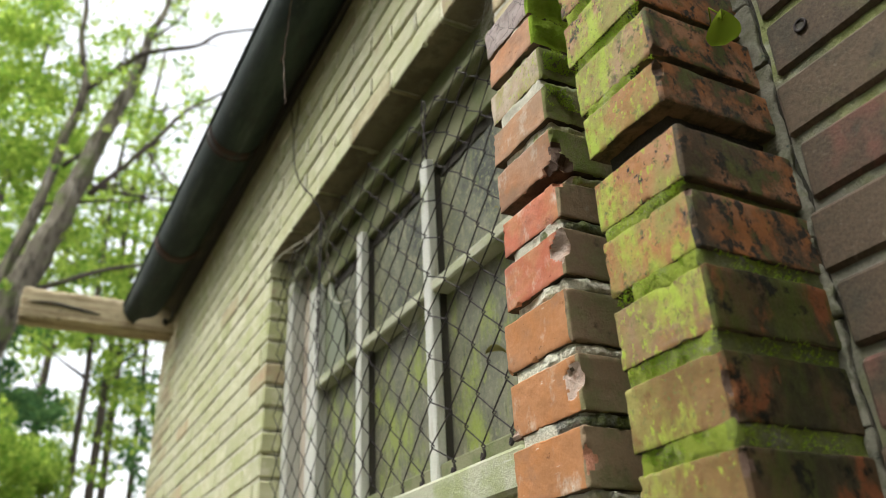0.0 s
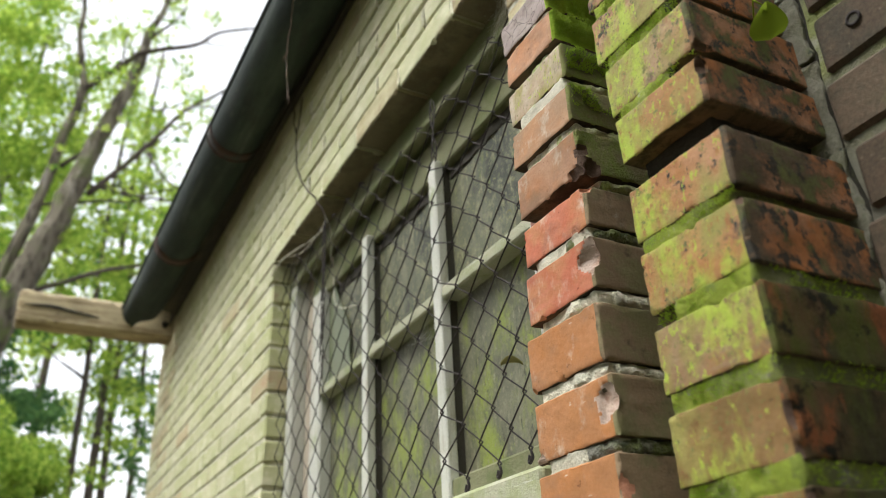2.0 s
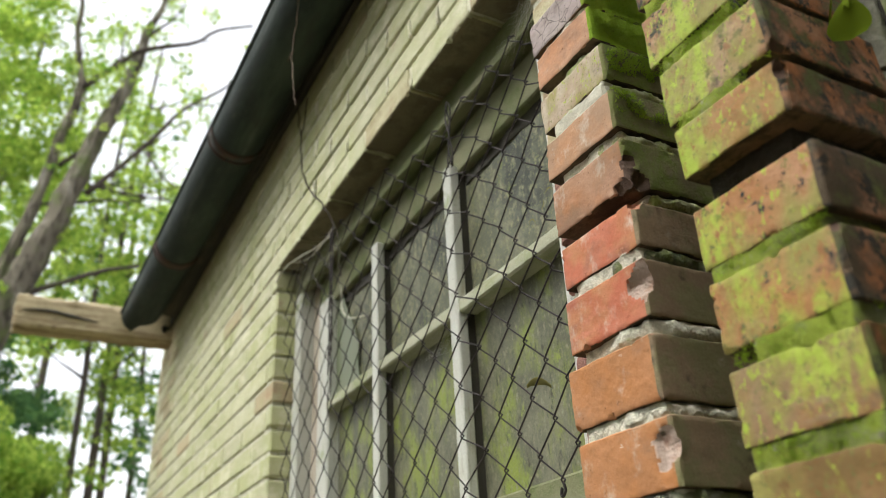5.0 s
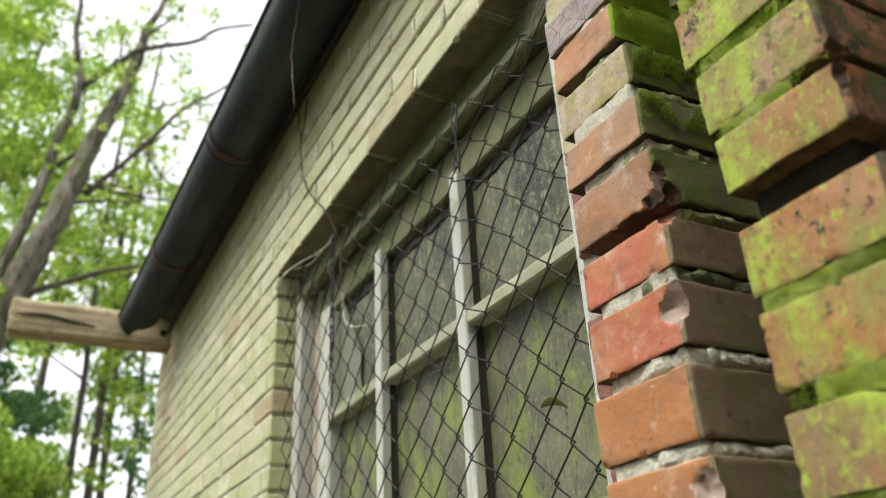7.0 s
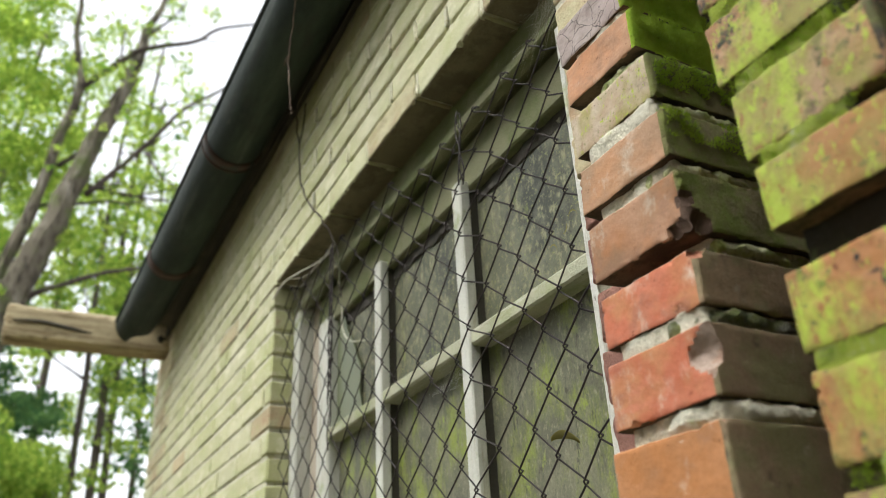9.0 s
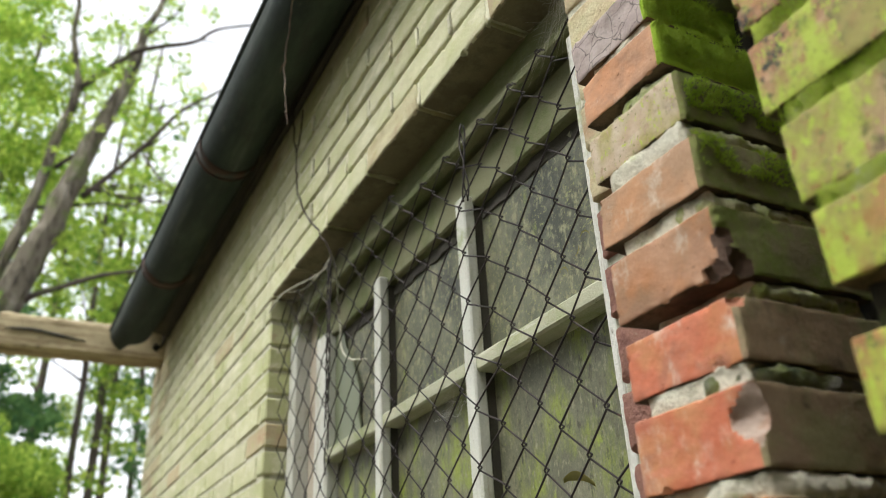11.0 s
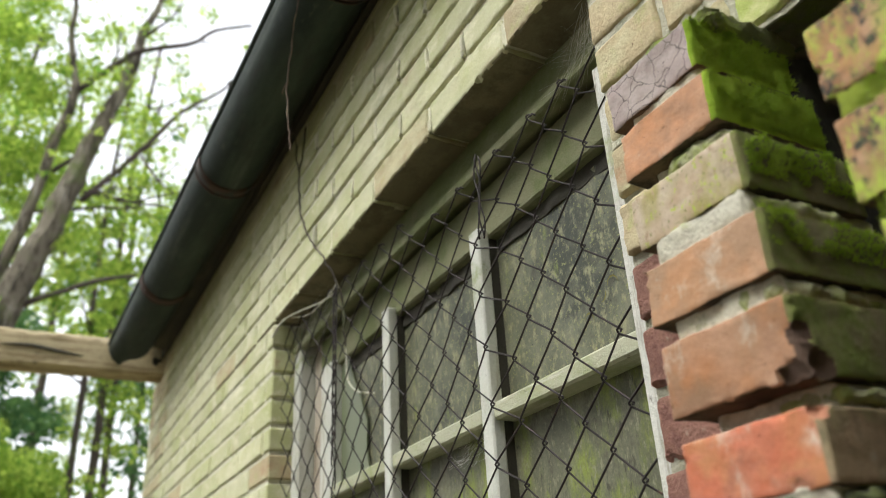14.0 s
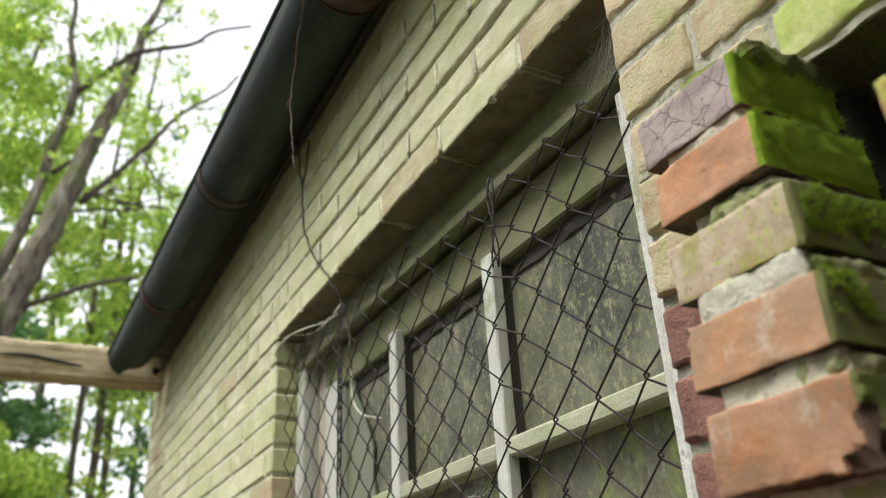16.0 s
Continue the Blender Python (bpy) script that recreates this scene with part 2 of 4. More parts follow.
# olive and orange growth, darkened further by shade put into the colour
shade_dark_side = material("shade_dark_brick_side", (0.045, 0.040, 0.022), 0.9, vary=0.06, spec=0.1, bumps=ROUGHEN, grainy=0.3, layers=(
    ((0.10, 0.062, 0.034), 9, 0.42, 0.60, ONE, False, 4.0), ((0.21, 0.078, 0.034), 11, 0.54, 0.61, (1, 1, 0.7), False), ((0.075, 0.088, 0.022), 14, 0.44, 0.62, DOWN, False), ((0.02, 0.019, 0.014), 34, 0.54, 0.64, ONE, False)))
olive_brick = face_brick("olive_brown_brick", (0.20, 0.108, 0.032), (0.17, 0.105, 0.03), moss=0.49, dust=0.05)
lichen_side = material("black_lichen_on_orange", (0.29, 0.115, 0.04), 0.85, vary=0.06, bumps=ROUGHEN, layers=(
    ((0.30, 0.15, 0.08), 16, 0.45, 0.60, ONE, True), ((0.075, 0.052, 0.03), 12, 0.40, 0.56, ONE, False), ((0.03, 0.027, 0.02), 60, 0.51, 0.60, ONE, False), ((0.09, 0.10, 0.03), 24, 0.50, 0.64, ONE, False), ((0.17, 0.18, 0.05), 20, 0.58, 0.70, DOWN, False)))
dull_side = material("dull_weathered_brick_side", (0.24, 0.17, 0.105), 0.9, vary=0.1, bumps=ROUGHEN, layers=(
    ((0.19, 0.175, 0.085), 12, 0.42, 0.60, ONE, True), ((0.09, 0.07, 0.045), 20, 0.54, 0.70, ONE, True), ((0.33, 0.29, 0.22), 25, 0.58, 0.74, ONE, True)))
mossy_side = material("moss_grown_brick_side", (0.22, 0.185, 0.09), 0.95, vary=0.06, bumps=((120, 0.006), (420, 0.003)), layers=(
    ((0.19, 0.235, 0.05), 22, 0.38, 0.62, ONE, False), ((0.25, 0.15, 0.085), 30, 0.62, 0.72, ONE, True)))
# window woodwork
# near-black that stands for the shade along the pane edges
pane_edge_shade = material("pane_edge_shade_black", (0.055, 0.05, 0.04), 0.95, bumps=((120, 0.003),), layers=(((0.07, 0.068, 0.045), 40, 0.55, 0.7, ONE, False),))
white_wood = material("peeling_white_paint", (0.53, 0.53, 0.47), 0.75, vary=0.03, bumps=((120, 0.002),), layers=(
    ((0.40, 0.38, 0.30), 40, 0.54, 0.66, (1, 1, 0.15), False), ((0.30, 0.33, 0.18), 9, 0.56, 0.7, ONE, False), ((0.12, 0.10, 0.08), 110, 0.66, 0.72, ONE, False)))
fillet_mortar = material("cracked_damp_mortar", (0.20, 0.19, 0.145), 0.95, vary=0.12, bumps=((45, 0.006), (200, 0.003)), grainy=0.3, layers=(
    ((0.11, 0.11, 0.065), 18, 0.45, 0.62, ONE, False), ((0.16, 0.18, 0.07), 14, 0.52, 0.70, ONE, False), ((0.25, 0.24, 0.20), 40, 0.58, 0.72, ONE, True), ((0.05, 0.065, 0.05), 90, 0.60, 0.68, ONE, False)))
grey_wood = material("greyed_paint", (0.55, 0.54, 0.49), 0.85, vary=0.03, bumps=((120, 0.003),), layers=(
    ((0.30, 0.28, 0.22), 50, 0.48, 0.64, (1, 1, 0.12), False), ((0.15, 0.13, 0.10), 120, 0.60, 0.70, (1, 1, 0.3), False), ((0.33, 0.35, 0.20), 10, 0.54, 0.7, ONE, False)))
pale_wood = material("pale_weathered_wood", (0.43, 0.43, 0.31), 0.85, vary=0.03, bumps=((60, 0.003), (240, 0.001)), layers=(
    ((0.30, 0.33, 0.16), 8, 0.46, 0.66, ONE, False), ((0.56, 0.55, 0.46), 40, 0.56, 0.70, (0.12, 1, 1), False), ((0.16, 0.15, 0.09), 90, 0.62, 0.72, (0.3, 1, 1), False)))
green_wood = material("algae_stained_wood", (0.21, 0.21, 0.12), 0.85, vary=0.03, bumps=((60, 0.003), (240, 0.001)), layers=(
    ((0.14, 0.16, 0.065), 8, 0.42, 0.62, ONE, False), ((0.31, 0.30, 0.22), 30, 0.60, 0.72, (0.15, 1, 1), False), ((0.16, 0.15, 0.09), 90, 0.62, 0.72, ONE, False)))
brown_board = material("stained_board", (0.38, 0.33, 0.26), 0.85, bumps=((70, 0.002),), layers=(
    ((0.22, 0.17, 0.12), 8, 0.5, 0.66, (1, 1, 0.3), False), ((0.32, 0.16, 0.08), 16, 0.66, 0.74, ONE, False)))
dirty_pane = material("grimy_glass", (0.095, 0.098, 0.064), 0.55, vary=0.1, spec=0.3, bumps=((90, 0.0008),), grainy=0.35, layers=(
    ((0.175, 0.175, 0.12), 14, 0.44, 0.66, (1, 1, 0.6), False), ((0.05, 0.055, 0.042), 5, 0.5, 0.66, ONE, False),
    ((0.25, 0.24, 0.14), 70, 0.50, 0.66, (1, 1, 0.6), False), ((0.24, 0.25, 0.10), 190, 0.56, 0.66, ONE, False), ((0.05, 0.05, 0.04), 140, 0.62, 0.70, ONE, False), ((0.23, 0.28, 0.05), 22, 0.60, 0.74, (1, 1, 0.35), False)))
algae_pane = material("algae_covered_glass", (0.105, 0.105, 0.068), 0.55, vary=0.1, spec=0.3, bumps=((90, 0.001),), grainy=0.4, layers=(
    ((0.17, 0.165, 0.11), 14, 0.42, 0.66, (1, 1, 0.6), False), ((0.20, 0.24, 0.045), 9, 0.45, 0.61, (1, 1, 0.5), False), ((0.22, 0.215, 0.14), 110, 0.52, 0.66, (1, 1, 0.5), False),
    ((0.06, 0.06, 0.04), 80, 0.55, 0.68, (1, 1, 0.35), False), ((0.22, 0.27, 0.05), 45, 0.60, 0.72, (1, 1, 0.6), False)))
wire_metal = material("rusty_wire", (0.034, 0.027, 0.026), 0.7, 0.3, bumps=((300, 0.0006),), layers=(((0.075, 0.04, 0.028), 60, 0.58, 0.72, ONE, False),))
# the long pale streaks put a dull highlight into the gutter's colour
zinc = material("dark_green_gutter_paint", (0.016, 0.027, 0.021), 0.72, 0.1, spec=0.35, bumps=((30, 0.002),), layers=(
    ((0.038, 0.055, 0.040), 6, 0.45, 0.66, (0.3, 1, 1), False), ((0.055, 0.06, 0.04), 40, 0.58, 0.72, (0.4, 1, 1), False), ((0.085, 0.10, 0.08), 12, 0.56, 0.74, (0.06, 1, 1), False), ((0.03, 0.035, 0.028), 14, 0.5, 0.66, (0.3, 1, 1), False)))
rust = material("rusty_seam", (0.075, 0.045, 0.035), 0.7, 0.2, layers=(((0.04, 0.045, 0.04), 20, 0.5, 0.65, ONE, False),))
old_timber = material("split_old_timber", (0.40, 0.33, 0.20), 0.85, bumps=((40, 0.006),), layers=(
    ((0.27, 0.20, 0.11), 30, 0.48, 0.62, (1, 0.06, 1), False), ((0.46, 0.37, 0.23), 18, 0.56, 0.7, (1, 0.15, 1), False), ((0.10, 0.075, 0.04), 6, 0.58, 0.68, (1, 0.4, 1), False)))
dark_timber = material("dark_roof_boarding", (0.06, 0.055, 0.045), 0.9, bumps=((40, 0.004),), layers=(((0.10, 0.09, 0.06), 12, 0.5, 0.7, (0.2, 1, 1), False),))
roofing = material("roofing_felt", (0.07, 0.07, 0.065), 0.95, bumps=((200, 0.003),), layers=(((0.10, 0.13, 0.04), 5, 0.55, 0.7, ONE, False),))
bark = material("tree_bark", (0.15, 0.13, 0.095), 0.95, bumps=((18, 0.03),), layers=(
    ((0.27, 0.245, 0.20), 4, 0.52, 0.66, (1, 1, 0.3), False), ((0.05, 0.042, 0.03), 7, 0.47, 0.60, (1, 1, 0.35), False), ((0.11, 0.13, 0.05), 3, 0.50, 0.66, ONE, False)))
dark_bark = material("dark_tree_bark", (0.075, 0.06, 0.05), 0.95, bumps=((18, 0.03),), layers=(((0.10, 0.11, 0.05), 4, 0.52, 0.66, ONE, False),))
twig_bark = material("dry_twig", (0.095, 0.062, 0.045), 0.9, layers=(((0.22, 0.17, 0.12), 40, 0.5, 0.66, ONE, False),))
pale_root = material("bleached_root", (0.52, 0.50, 0.40), 0.85, layers=(((0.33, 0.34, 0.22), 40, 0.5, 0.66, ONE, False),))
soil = material("leaf_litter", (0.08, 0.06, 0.04), 0.98, bumps=((8, 0.05),), layers=(((0.06, 0.09, 0.025), 0.6, 0.48, 0.62, ONE, False), ((0.15, 0.10, 0.06), 20, 0.55, 0.7, ONE, False)))
plaster = material("bare_plaster", (0.30, 0.28, 0.24), 0.95, layers=(((0.2, 0.19, 0.16), 3, 0.5, 0.7, ONE, False),))
web_thread = material("dusty_web", (0.55, 0.54, 0.48), 0.9)


def leaf_material(name, front, back, thin):
    m = bpy.data.materials.new(name)
    m.use_nodes = True
    n, l = m.node_tree.nodes, m.node_tree.links
    n.remove(n["Principled BSDF"])
    geo = n.new("ShaderNodeNewGeometry")
    ramp = n.new("ShaderNodeValToRGB")
    ramp.color_ramp.elements[0].color, ramp.color_ramp.elements[1].color = (*front, 1), (*back, 1)
    l.new(geo.outputs["Random Per Island"], ramp.inputs[0])
    d, t, mix = n.new("ShaderNodeBsdfDiffuse"), n.new("ShaderNodeBsdfTranslucent"), n.new("ShaderNodeMixShader")
    l.new(ramp.outputs[0], d.inputs[0])
    l.new(ramp.outputs[0], t.inputs[0])
    mix.inputs[0].default_value = thin
    l.new(d.outputs[0], mix.inputs[1])
    l.new(t.outputs[0], mix.inputs[2])
    l.new(mix.outputs[0], n["Material Output"].inputs["Surface"])
    return m


fresh_leaf = leaf_material("fresh_green_leaf", (0.13, 0.27, 0.04), (0.50, 0.62, 0.12), 0.62)
ivy_leaf = leaf_material("dull_green_leaf", (0.15, 0.22, 0.02), (0.24, 0.32, 0.03), 0.35)
withered_leaf = leaf_material("withered_leaf", (0.17, 0.16, 0.06), (0.26, 0.23, 0.09), 0.4)
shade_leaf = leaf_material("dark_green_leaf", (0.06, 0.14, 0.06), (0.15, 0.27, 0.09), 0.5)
glass = bpy.data.materials.new("greenish_glass")
glass.use_nodes = True
gb = glass.node_tree.nodes["Principled BSDF"]
gb.inputs["Base Color"].default_value = (0.15, 0.17, 0.095, 1)
gb.inputs["Roughness"].default_value, gb.inputs["Transmission Weight"].default_value = 0.45, 0.15


# ---- helpers for building ----
rng = random.Random(7)


def thing(name, at, label, category, group="", kind=""):
    """An Empty at a thing's base, that its parts hang from."""
    ob = new(name)
    ob.location = at
    ob.empty_display_size = 0.1
    return tagged(ob, label, category, group, kind)


def mesh_of(name, bm, materials, smooth=False):
    me = bpy.data.meshes.new(name)
    bm.to_mesh(me)
    bm.free()
    for m in materials if isinstance(materials, (list, tuple)) else [materials]:
        me.materials.append(m)
    if smooth:
        for p in me.polygons:
            p.use_smooth = True
    if len(me.polygons) > 200:
        me.set_sharp_from_angle(angle=radians(32))
    return me


def hang(ob, parent):
    ob.parent = parent
    ob.matrix_parent_inverse = Matrix.Translation(-Vector(parent.location))
    return ob


def part(name, bm, materials, parent, label="", smooth=False, kind=""):
    ob = new(name, mesh_of(name, bm, materials, smooth))
    hang(ob, parent)
    return tagged(ob, label, kind=kind)


def single(name, bm, materials, label, category, kind="", group="", smooth=False):
    return tagged(new(name, mesh_of(name, bm, materials, smooth)), label, category, group, kind)


def box(lo, hi, bevel=0.0, bm=None, jitter=0.0):
    bm = bm or bmesh.new()
    made = bmesh.ops.create_cube(bm, size=1.0)["verts"]
    for v in made:
        v.co = [lo[i] + (v.co[i] + 0.5) * (hi[i] - lo[i]) + rng.uniform(-jitter, jitter) for i in range(3)]
    if bevel:
        edges = list({e for v in made for e in v.link_edges})
        bmesh.ops.bevel(bm, geom=edges, offset=bevel, segments=1, affect="EDGES")
    return bm


def lines(a, b, r, n):
    """Stations from a to b with a narrow one at each end."""
    inner = [a + r + (b - a - 2 * r) * i / n for i in range(n + 1)]
    return [a, *inner, b]


def worn_block(lo, hi, seed, edge=0.004, rough=0.0006, lumpy=0.002, chips=(), step=0.012, side_of=None, shade_below=False):
    """A block with worn, chipped edges. chips: (centre, radius). side_of: faces looking to +x take the second material."""
    st = [lines(lo[i], hi[i], edge, max(2, min(32, int((hi[i] - lo[i]) / step)))) for i in range(3)]
    index, verts, faces = {}, [], []

    def vertex(k):
        if k not in index:
            index[k] = len(verts)
            verts.append(Vector([st[i][k[i]] for i in range(3)]))
        return index[k]

    for axis in range(3):
        u, w = (axis + 1) % 3, (axis + 2) % 3
        for end in (0, len(st[axis]) - 1):
            for i in range(len(st[u]) - 1):
                for j in range(len(st[w]) - 1):
                    quad = []
                    for di, dj in ((0, 0), (1, 0), (1, 1), (0, 1)):
                        k = [0, 0, 0]
                        k[axis], k[u], k[w] = end, i + di, j + dj
                        quad.append(vertex(tuple(k)))
                    faces.append(quad if end else quad[::-1])
    broken = set()
    off = Vector((seed * 3.7, seed * 1.9, seed * 5.3))
    for v in verts:
        inner = Vector([min(max(v[i], lo[i] + edge), hi[i] - edge) for i in range(3)])
        out = v - inner
        wear = edge * (0.35 + 0.65 * noise.noise(inner * 60 + off))
        if out.length > edge * 1.05:
            v.xyz = inner + out.normalized() * (edge - wear * 0.4)
        n1 = noise.noise_vector(v * 28 + off)
        n2 = noise.noise_vector(v * 110 + off)
        v.xyz = v + n1 * lumpy + n2 * rough
        for nth, (c, r) in enumerate(chips):
            gap = v - Vector(c)
            reach = r + min(r, 0.014) * (0.5 * noise.noise(v * 50 + off) + 0.25 * noise.noise(v * 140 + off))
            if gap.length < reach:
                v.xyz = Vector(c) + gap.normalized() * reach
                if r > 0.0075:
                    broken.add(id(v))
    bm = bmesh.new()
    bv = [bm.verts.new(v) for v in verts]
    for f in faces:
        face = bm.faces.new([bv[i] for i in f])
        face.smooth = True
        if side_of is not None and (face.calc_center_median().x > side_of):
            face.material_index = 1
        if chips and sum(id(verts[i]) in broken for i in f) > 2:
            face.material_index = 2
        face.normal_update()
        # faces looking down take a darker colour with their shade painted in
        if shade_below and face.normal.z < -0.75:
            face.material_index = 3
    return bm


def tube(points, radii, sides=6, bm=None, wobble=0.0, closed_ends=True):
    bm = bm or bmesh.new()
    pts = [Vector(p) for p in points]
    rings, ref = [], Vector((0.31, 0.52, 0.8))
    for i, p in enumerate(pts):
        way = (pts[min(i + 1, len(pts) - 1)] - pts[max(i - 1, 0)]).normalized()
        side = way.cross(ref).normalized()
        up = side.cross(way)
        r = radii[i] if isinstance(radii, (list, tuple)) else radii
        ring = []
        for k in range(sides):
            a = 2 * math.pi * k / sides
            rr = r * (1 + wobble * rng.uniform(-1, 1))
            ring.append(bm.verts.new(p + side * math.cos(a) * rr + up * math.sin(a) * rr))
        rings.append(ring)
    for a, b in zip(rings, rings[1:]):
        for k in range(sides):
            bm.faces.new((a[k], a[(k + 1) % sides], b[(k + 1) % sides], b[k])).smooth = True
    if closed_ends:
        bm.faces.new(rings[0][::-1])
        bm.faces.new(rings[-1])
    return bm


def spline(points, n=6):
    """A smooth line through the points."""
    p = [Vector(q) for q in points]
    p = [2 * p[0] - p[1], *p, 2 * p[-1] - p[-2]]
    out = []
    for i in range(1, len(p) - 2):
        for k in range(n):
            t = k / n
            a, b, c, d = p[i - 1 : i + 3]
            out.append(0.5 * ((2 * b) + (c - a) * t + (2 * a - 5 * b + 4 * c - d) * t * t + (3 * b - a - 3 * c + d) * t ** 3))
    return [*out, p[-2]]


# ---- ground and building shell ----
bm = bmesh.new()
bmesh.ops.create_grid(bm, x_segments=60, y_segments=60, size=500)
for v in bm.verts:
    far = max(0, v.co.length - 30)
    v.co.z = -0.02 + 0.6 * noise.noise(v.co * 0.02) * min(1, far / 60)
single("ground", bm, soil, "dark leaf litter and moss on woodland ground", "ground", "structure")

LINTEL, JAMB_L, JAMB_R, END = 2.034, -1.72, -0.285, -4.0
SILL = 1.10
TOP = 2.60
core = bmesh.new()
IN = 0.0045   # joints lie this far behind the brick faces
for lo, hi in (((END + 0.01, IN, 0), (JAMB_L - 0.01, 0.24, TOP)), ((JAMB_L - 0.01, IN, LINTEL + 0.01), (JAMB_R + 0.01, 0.24, TOP)),
               ((JAMB_L - 0.01, IN, 0), (JAMB_R + 0.01, 0.24, SILL - 0.03)), ((JAMB_R + 0.01, IN, 1.95), (-0.02, 0.24, TOP)),
               ((-0.02, IN, 1.95), (0.135, 0.24, TOP)), ((0.135, IN, 1.95), (1.6, 0.24, TOP))):
    box(lo, hi, bm=core)
wall = tagged(new("wall_south", mesh_of("wall_south", core, [wall_mortar])), "brick wall under flaking yellow-green paint, bare towards the pier", "wall", kind="structure")
bare = box((0.135, 0.004, 0), (1.6, 0.24, 1.95))
box((JAMB_R + 0.01, 0.005, 0), (-0.08, 0.24, 1.95), bm=bare)
box((-0.08, 0.005, 1.728), (0.135, 0.24, 1.95), bm=bare)
box((-0.08, 0.228, 0), (0.135, 0.24, 1.728), bm=bare)
ob = new("bare_wall", mesh_of("bare_wall", bare, [grey_mortar]))
ob.parent = wall
# black sheets lining the recess, put there as its shade
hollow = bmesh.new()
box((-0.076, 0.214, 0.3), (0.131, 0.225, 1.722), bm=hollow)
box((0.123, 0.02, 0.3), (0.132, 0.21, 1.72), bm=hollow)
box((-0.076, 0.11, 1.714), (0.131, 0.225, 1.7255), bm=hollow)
ob = new("sooty_recess", mesh_of("sooty_recess", hollow, [humus_and_shade]))
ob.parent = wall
for name, lo, hi in (("wall_west", (END + 0.01, 0.24, 0), (END + 0.25, 4.2, TOP)), ("wall_east", (1.36, 0.24, 0), (1.6, 4.2, TOP)),
                     ("wall_north", (END + 0.01, 4.2, 0), (1.6, 4.44, TOP))):
    single(name, box(lo, hi), plaster, "plain plastered wall of the shed", "wall", "structure")
single("floor", box((END + 0.25, 0.24, -0.05), (1.36, 4.2, 0.03)), plaster, "bare concrete floor inside the shed", "floor", "structure")
single("ceiling", box((END + 0.25, 0.24, TOP - 0.06), (1.36, 4.2, TOP - 0.01)), dark_timber, "dark boarded ceiling inside the shed", "ceiling", "structure")


# ---- roof edge and gutter ----
roof = thing("roof", (-1.2, 2.1, TOP), "shallow felt roof with a dark boarded edge", "roof", kind="structure")
bm = box((-3.95, -0.16, 2.70), (1.8, 4.6, 2.745))
for v in bm.verts:
    v.co.z += (v.co.y + 0.16) * 0.16
part("roof_sheet", bm, roofing, roof)
part("fascia", box((-3.93, -0.020, 2.560), (1.75, -0.006, 2.70), 0.002), dark_timber, roof, "dark wooden fascia board")
part("soffit", box((-3.93, -0.007, 2.603), (1.75, 0.30, 2.63)), dark_timber, roof, "dark soffit board")

# dark wedge added behind the gutter to stand for the eaves' shade
eaves = bmesh.new()
under = [eaves.verts.new(p) for p in ((-3.60, -0.13, 2.590), (-1.0, -0.035, 2.590), (1.70, -0.035, 2.590), (1.70, 0.0, 2.563), (-3.60, 0.0, 2.563))]
over = [eaves.verts.new(v.co + Vector((0, 0, 0.05))) for v in under]
eaves.faces.new(under[::-1])
eaves.faces.new(over)
for i in range(5):
    j = (i + 1) % 5
    eaves.faces.new((under[i], under[j], over[j], over[i]))
bmesh.ops.recalc_face_normals(eaves, faces=eaves.faces[:])
part("eaves_board", eaves, dark_timber, roof, "added dark wedge standing for the shade under the eaves")

gutter = thing("gutter", (-1.0, -0.15, 2.53), "dark green half-round rain gutter with rusty seams", "gutter")


def trough(x0, x1, r, thick, steps=18, stations=10, broken_end=False):
    bm = bmesh.new()
    rows = []
    for s in range(stations + 1):
        x = x0 + (x1 - x0) * s / stations
        cy, cz = gutter_y(x), GUT_Z
        dent = 0.0025 * noise.noise(Vector((x * 3, 0, 0)))
        row = []
        for rad in (r, r - thick):
            for k in range(steps + 1):
                a = math.pi * (1.0 + k / steps) - 0.12 * (1 - 2 * k / steps)
                ragged = 0.0
                if broken_end and s == 0:
                    ragged = 0.20 * min(1, max(0, (k / steps - 0.35) / 0.12)) + 0.02 * noise.noise(Vector((k * 0.9, 0, 5)))
                row.append(bm.verts.new((x + ragged, cy + math.cos(a) * (rad + dent), cz + math.sin(a) * (rad + dent))))
        rows.append(row)
    n = steps + 1
    loop = [*range(n), *range(2 * n - 1, n - 1, -1)]
    for a, b in zip(rows, rows[1:]):
        for i in range(2 * n):
            p, q = loop[i], loop[(i + 1) % (2 * n)]
            bm.faces.new((a[p], a[q], b[q], b[p])).smooth = True
    for row, turn in ((rows[0], 1), (rows[-1], -1)):
        for k in range(steps):
            q = [row[k], row[k + 1], row[n + k + 1], row[n + k]]
            bm.faces.new(q[::turn])
    bmesh.ops.recalc_face_normals(bm, faces=bm.faces[:])
    return bm


GUT_Y, GUT_Z, GUT_R, GUT_LEAN = -0.111, 2.598, 0.094, 0.024


def gutter_y(x):
    """The gutter has come away from the wall towards its open end."""
    return GUT_Y + GUT_LEAN * min(0, x + 1.0)


part("trough", trough(-3.80, 1.6, GUT_R, 0.004, stations=20, broken_end=True), zinc, gutter)
lip = [(x, gutter_y(x) - GUT_R, GUT_Z + 0.012) for x in np.linspace(-3.80, 1.6, 60)]
part("bead", tube(lip, 0.009, 8), zinc, gutter)
for x in (0.05, -0.91, -1.86, -2.81):
    band = part("collar", trough(x - 0.022, x + 0.022, GUT_R + 0.004, 0.005, stations=2), rust, gutter, "rusty gutter joint")
    part("clip", trough(x - 0.030, x - 0.026, GUT_R + 0.007, 0.007, stations=1), rust, band)

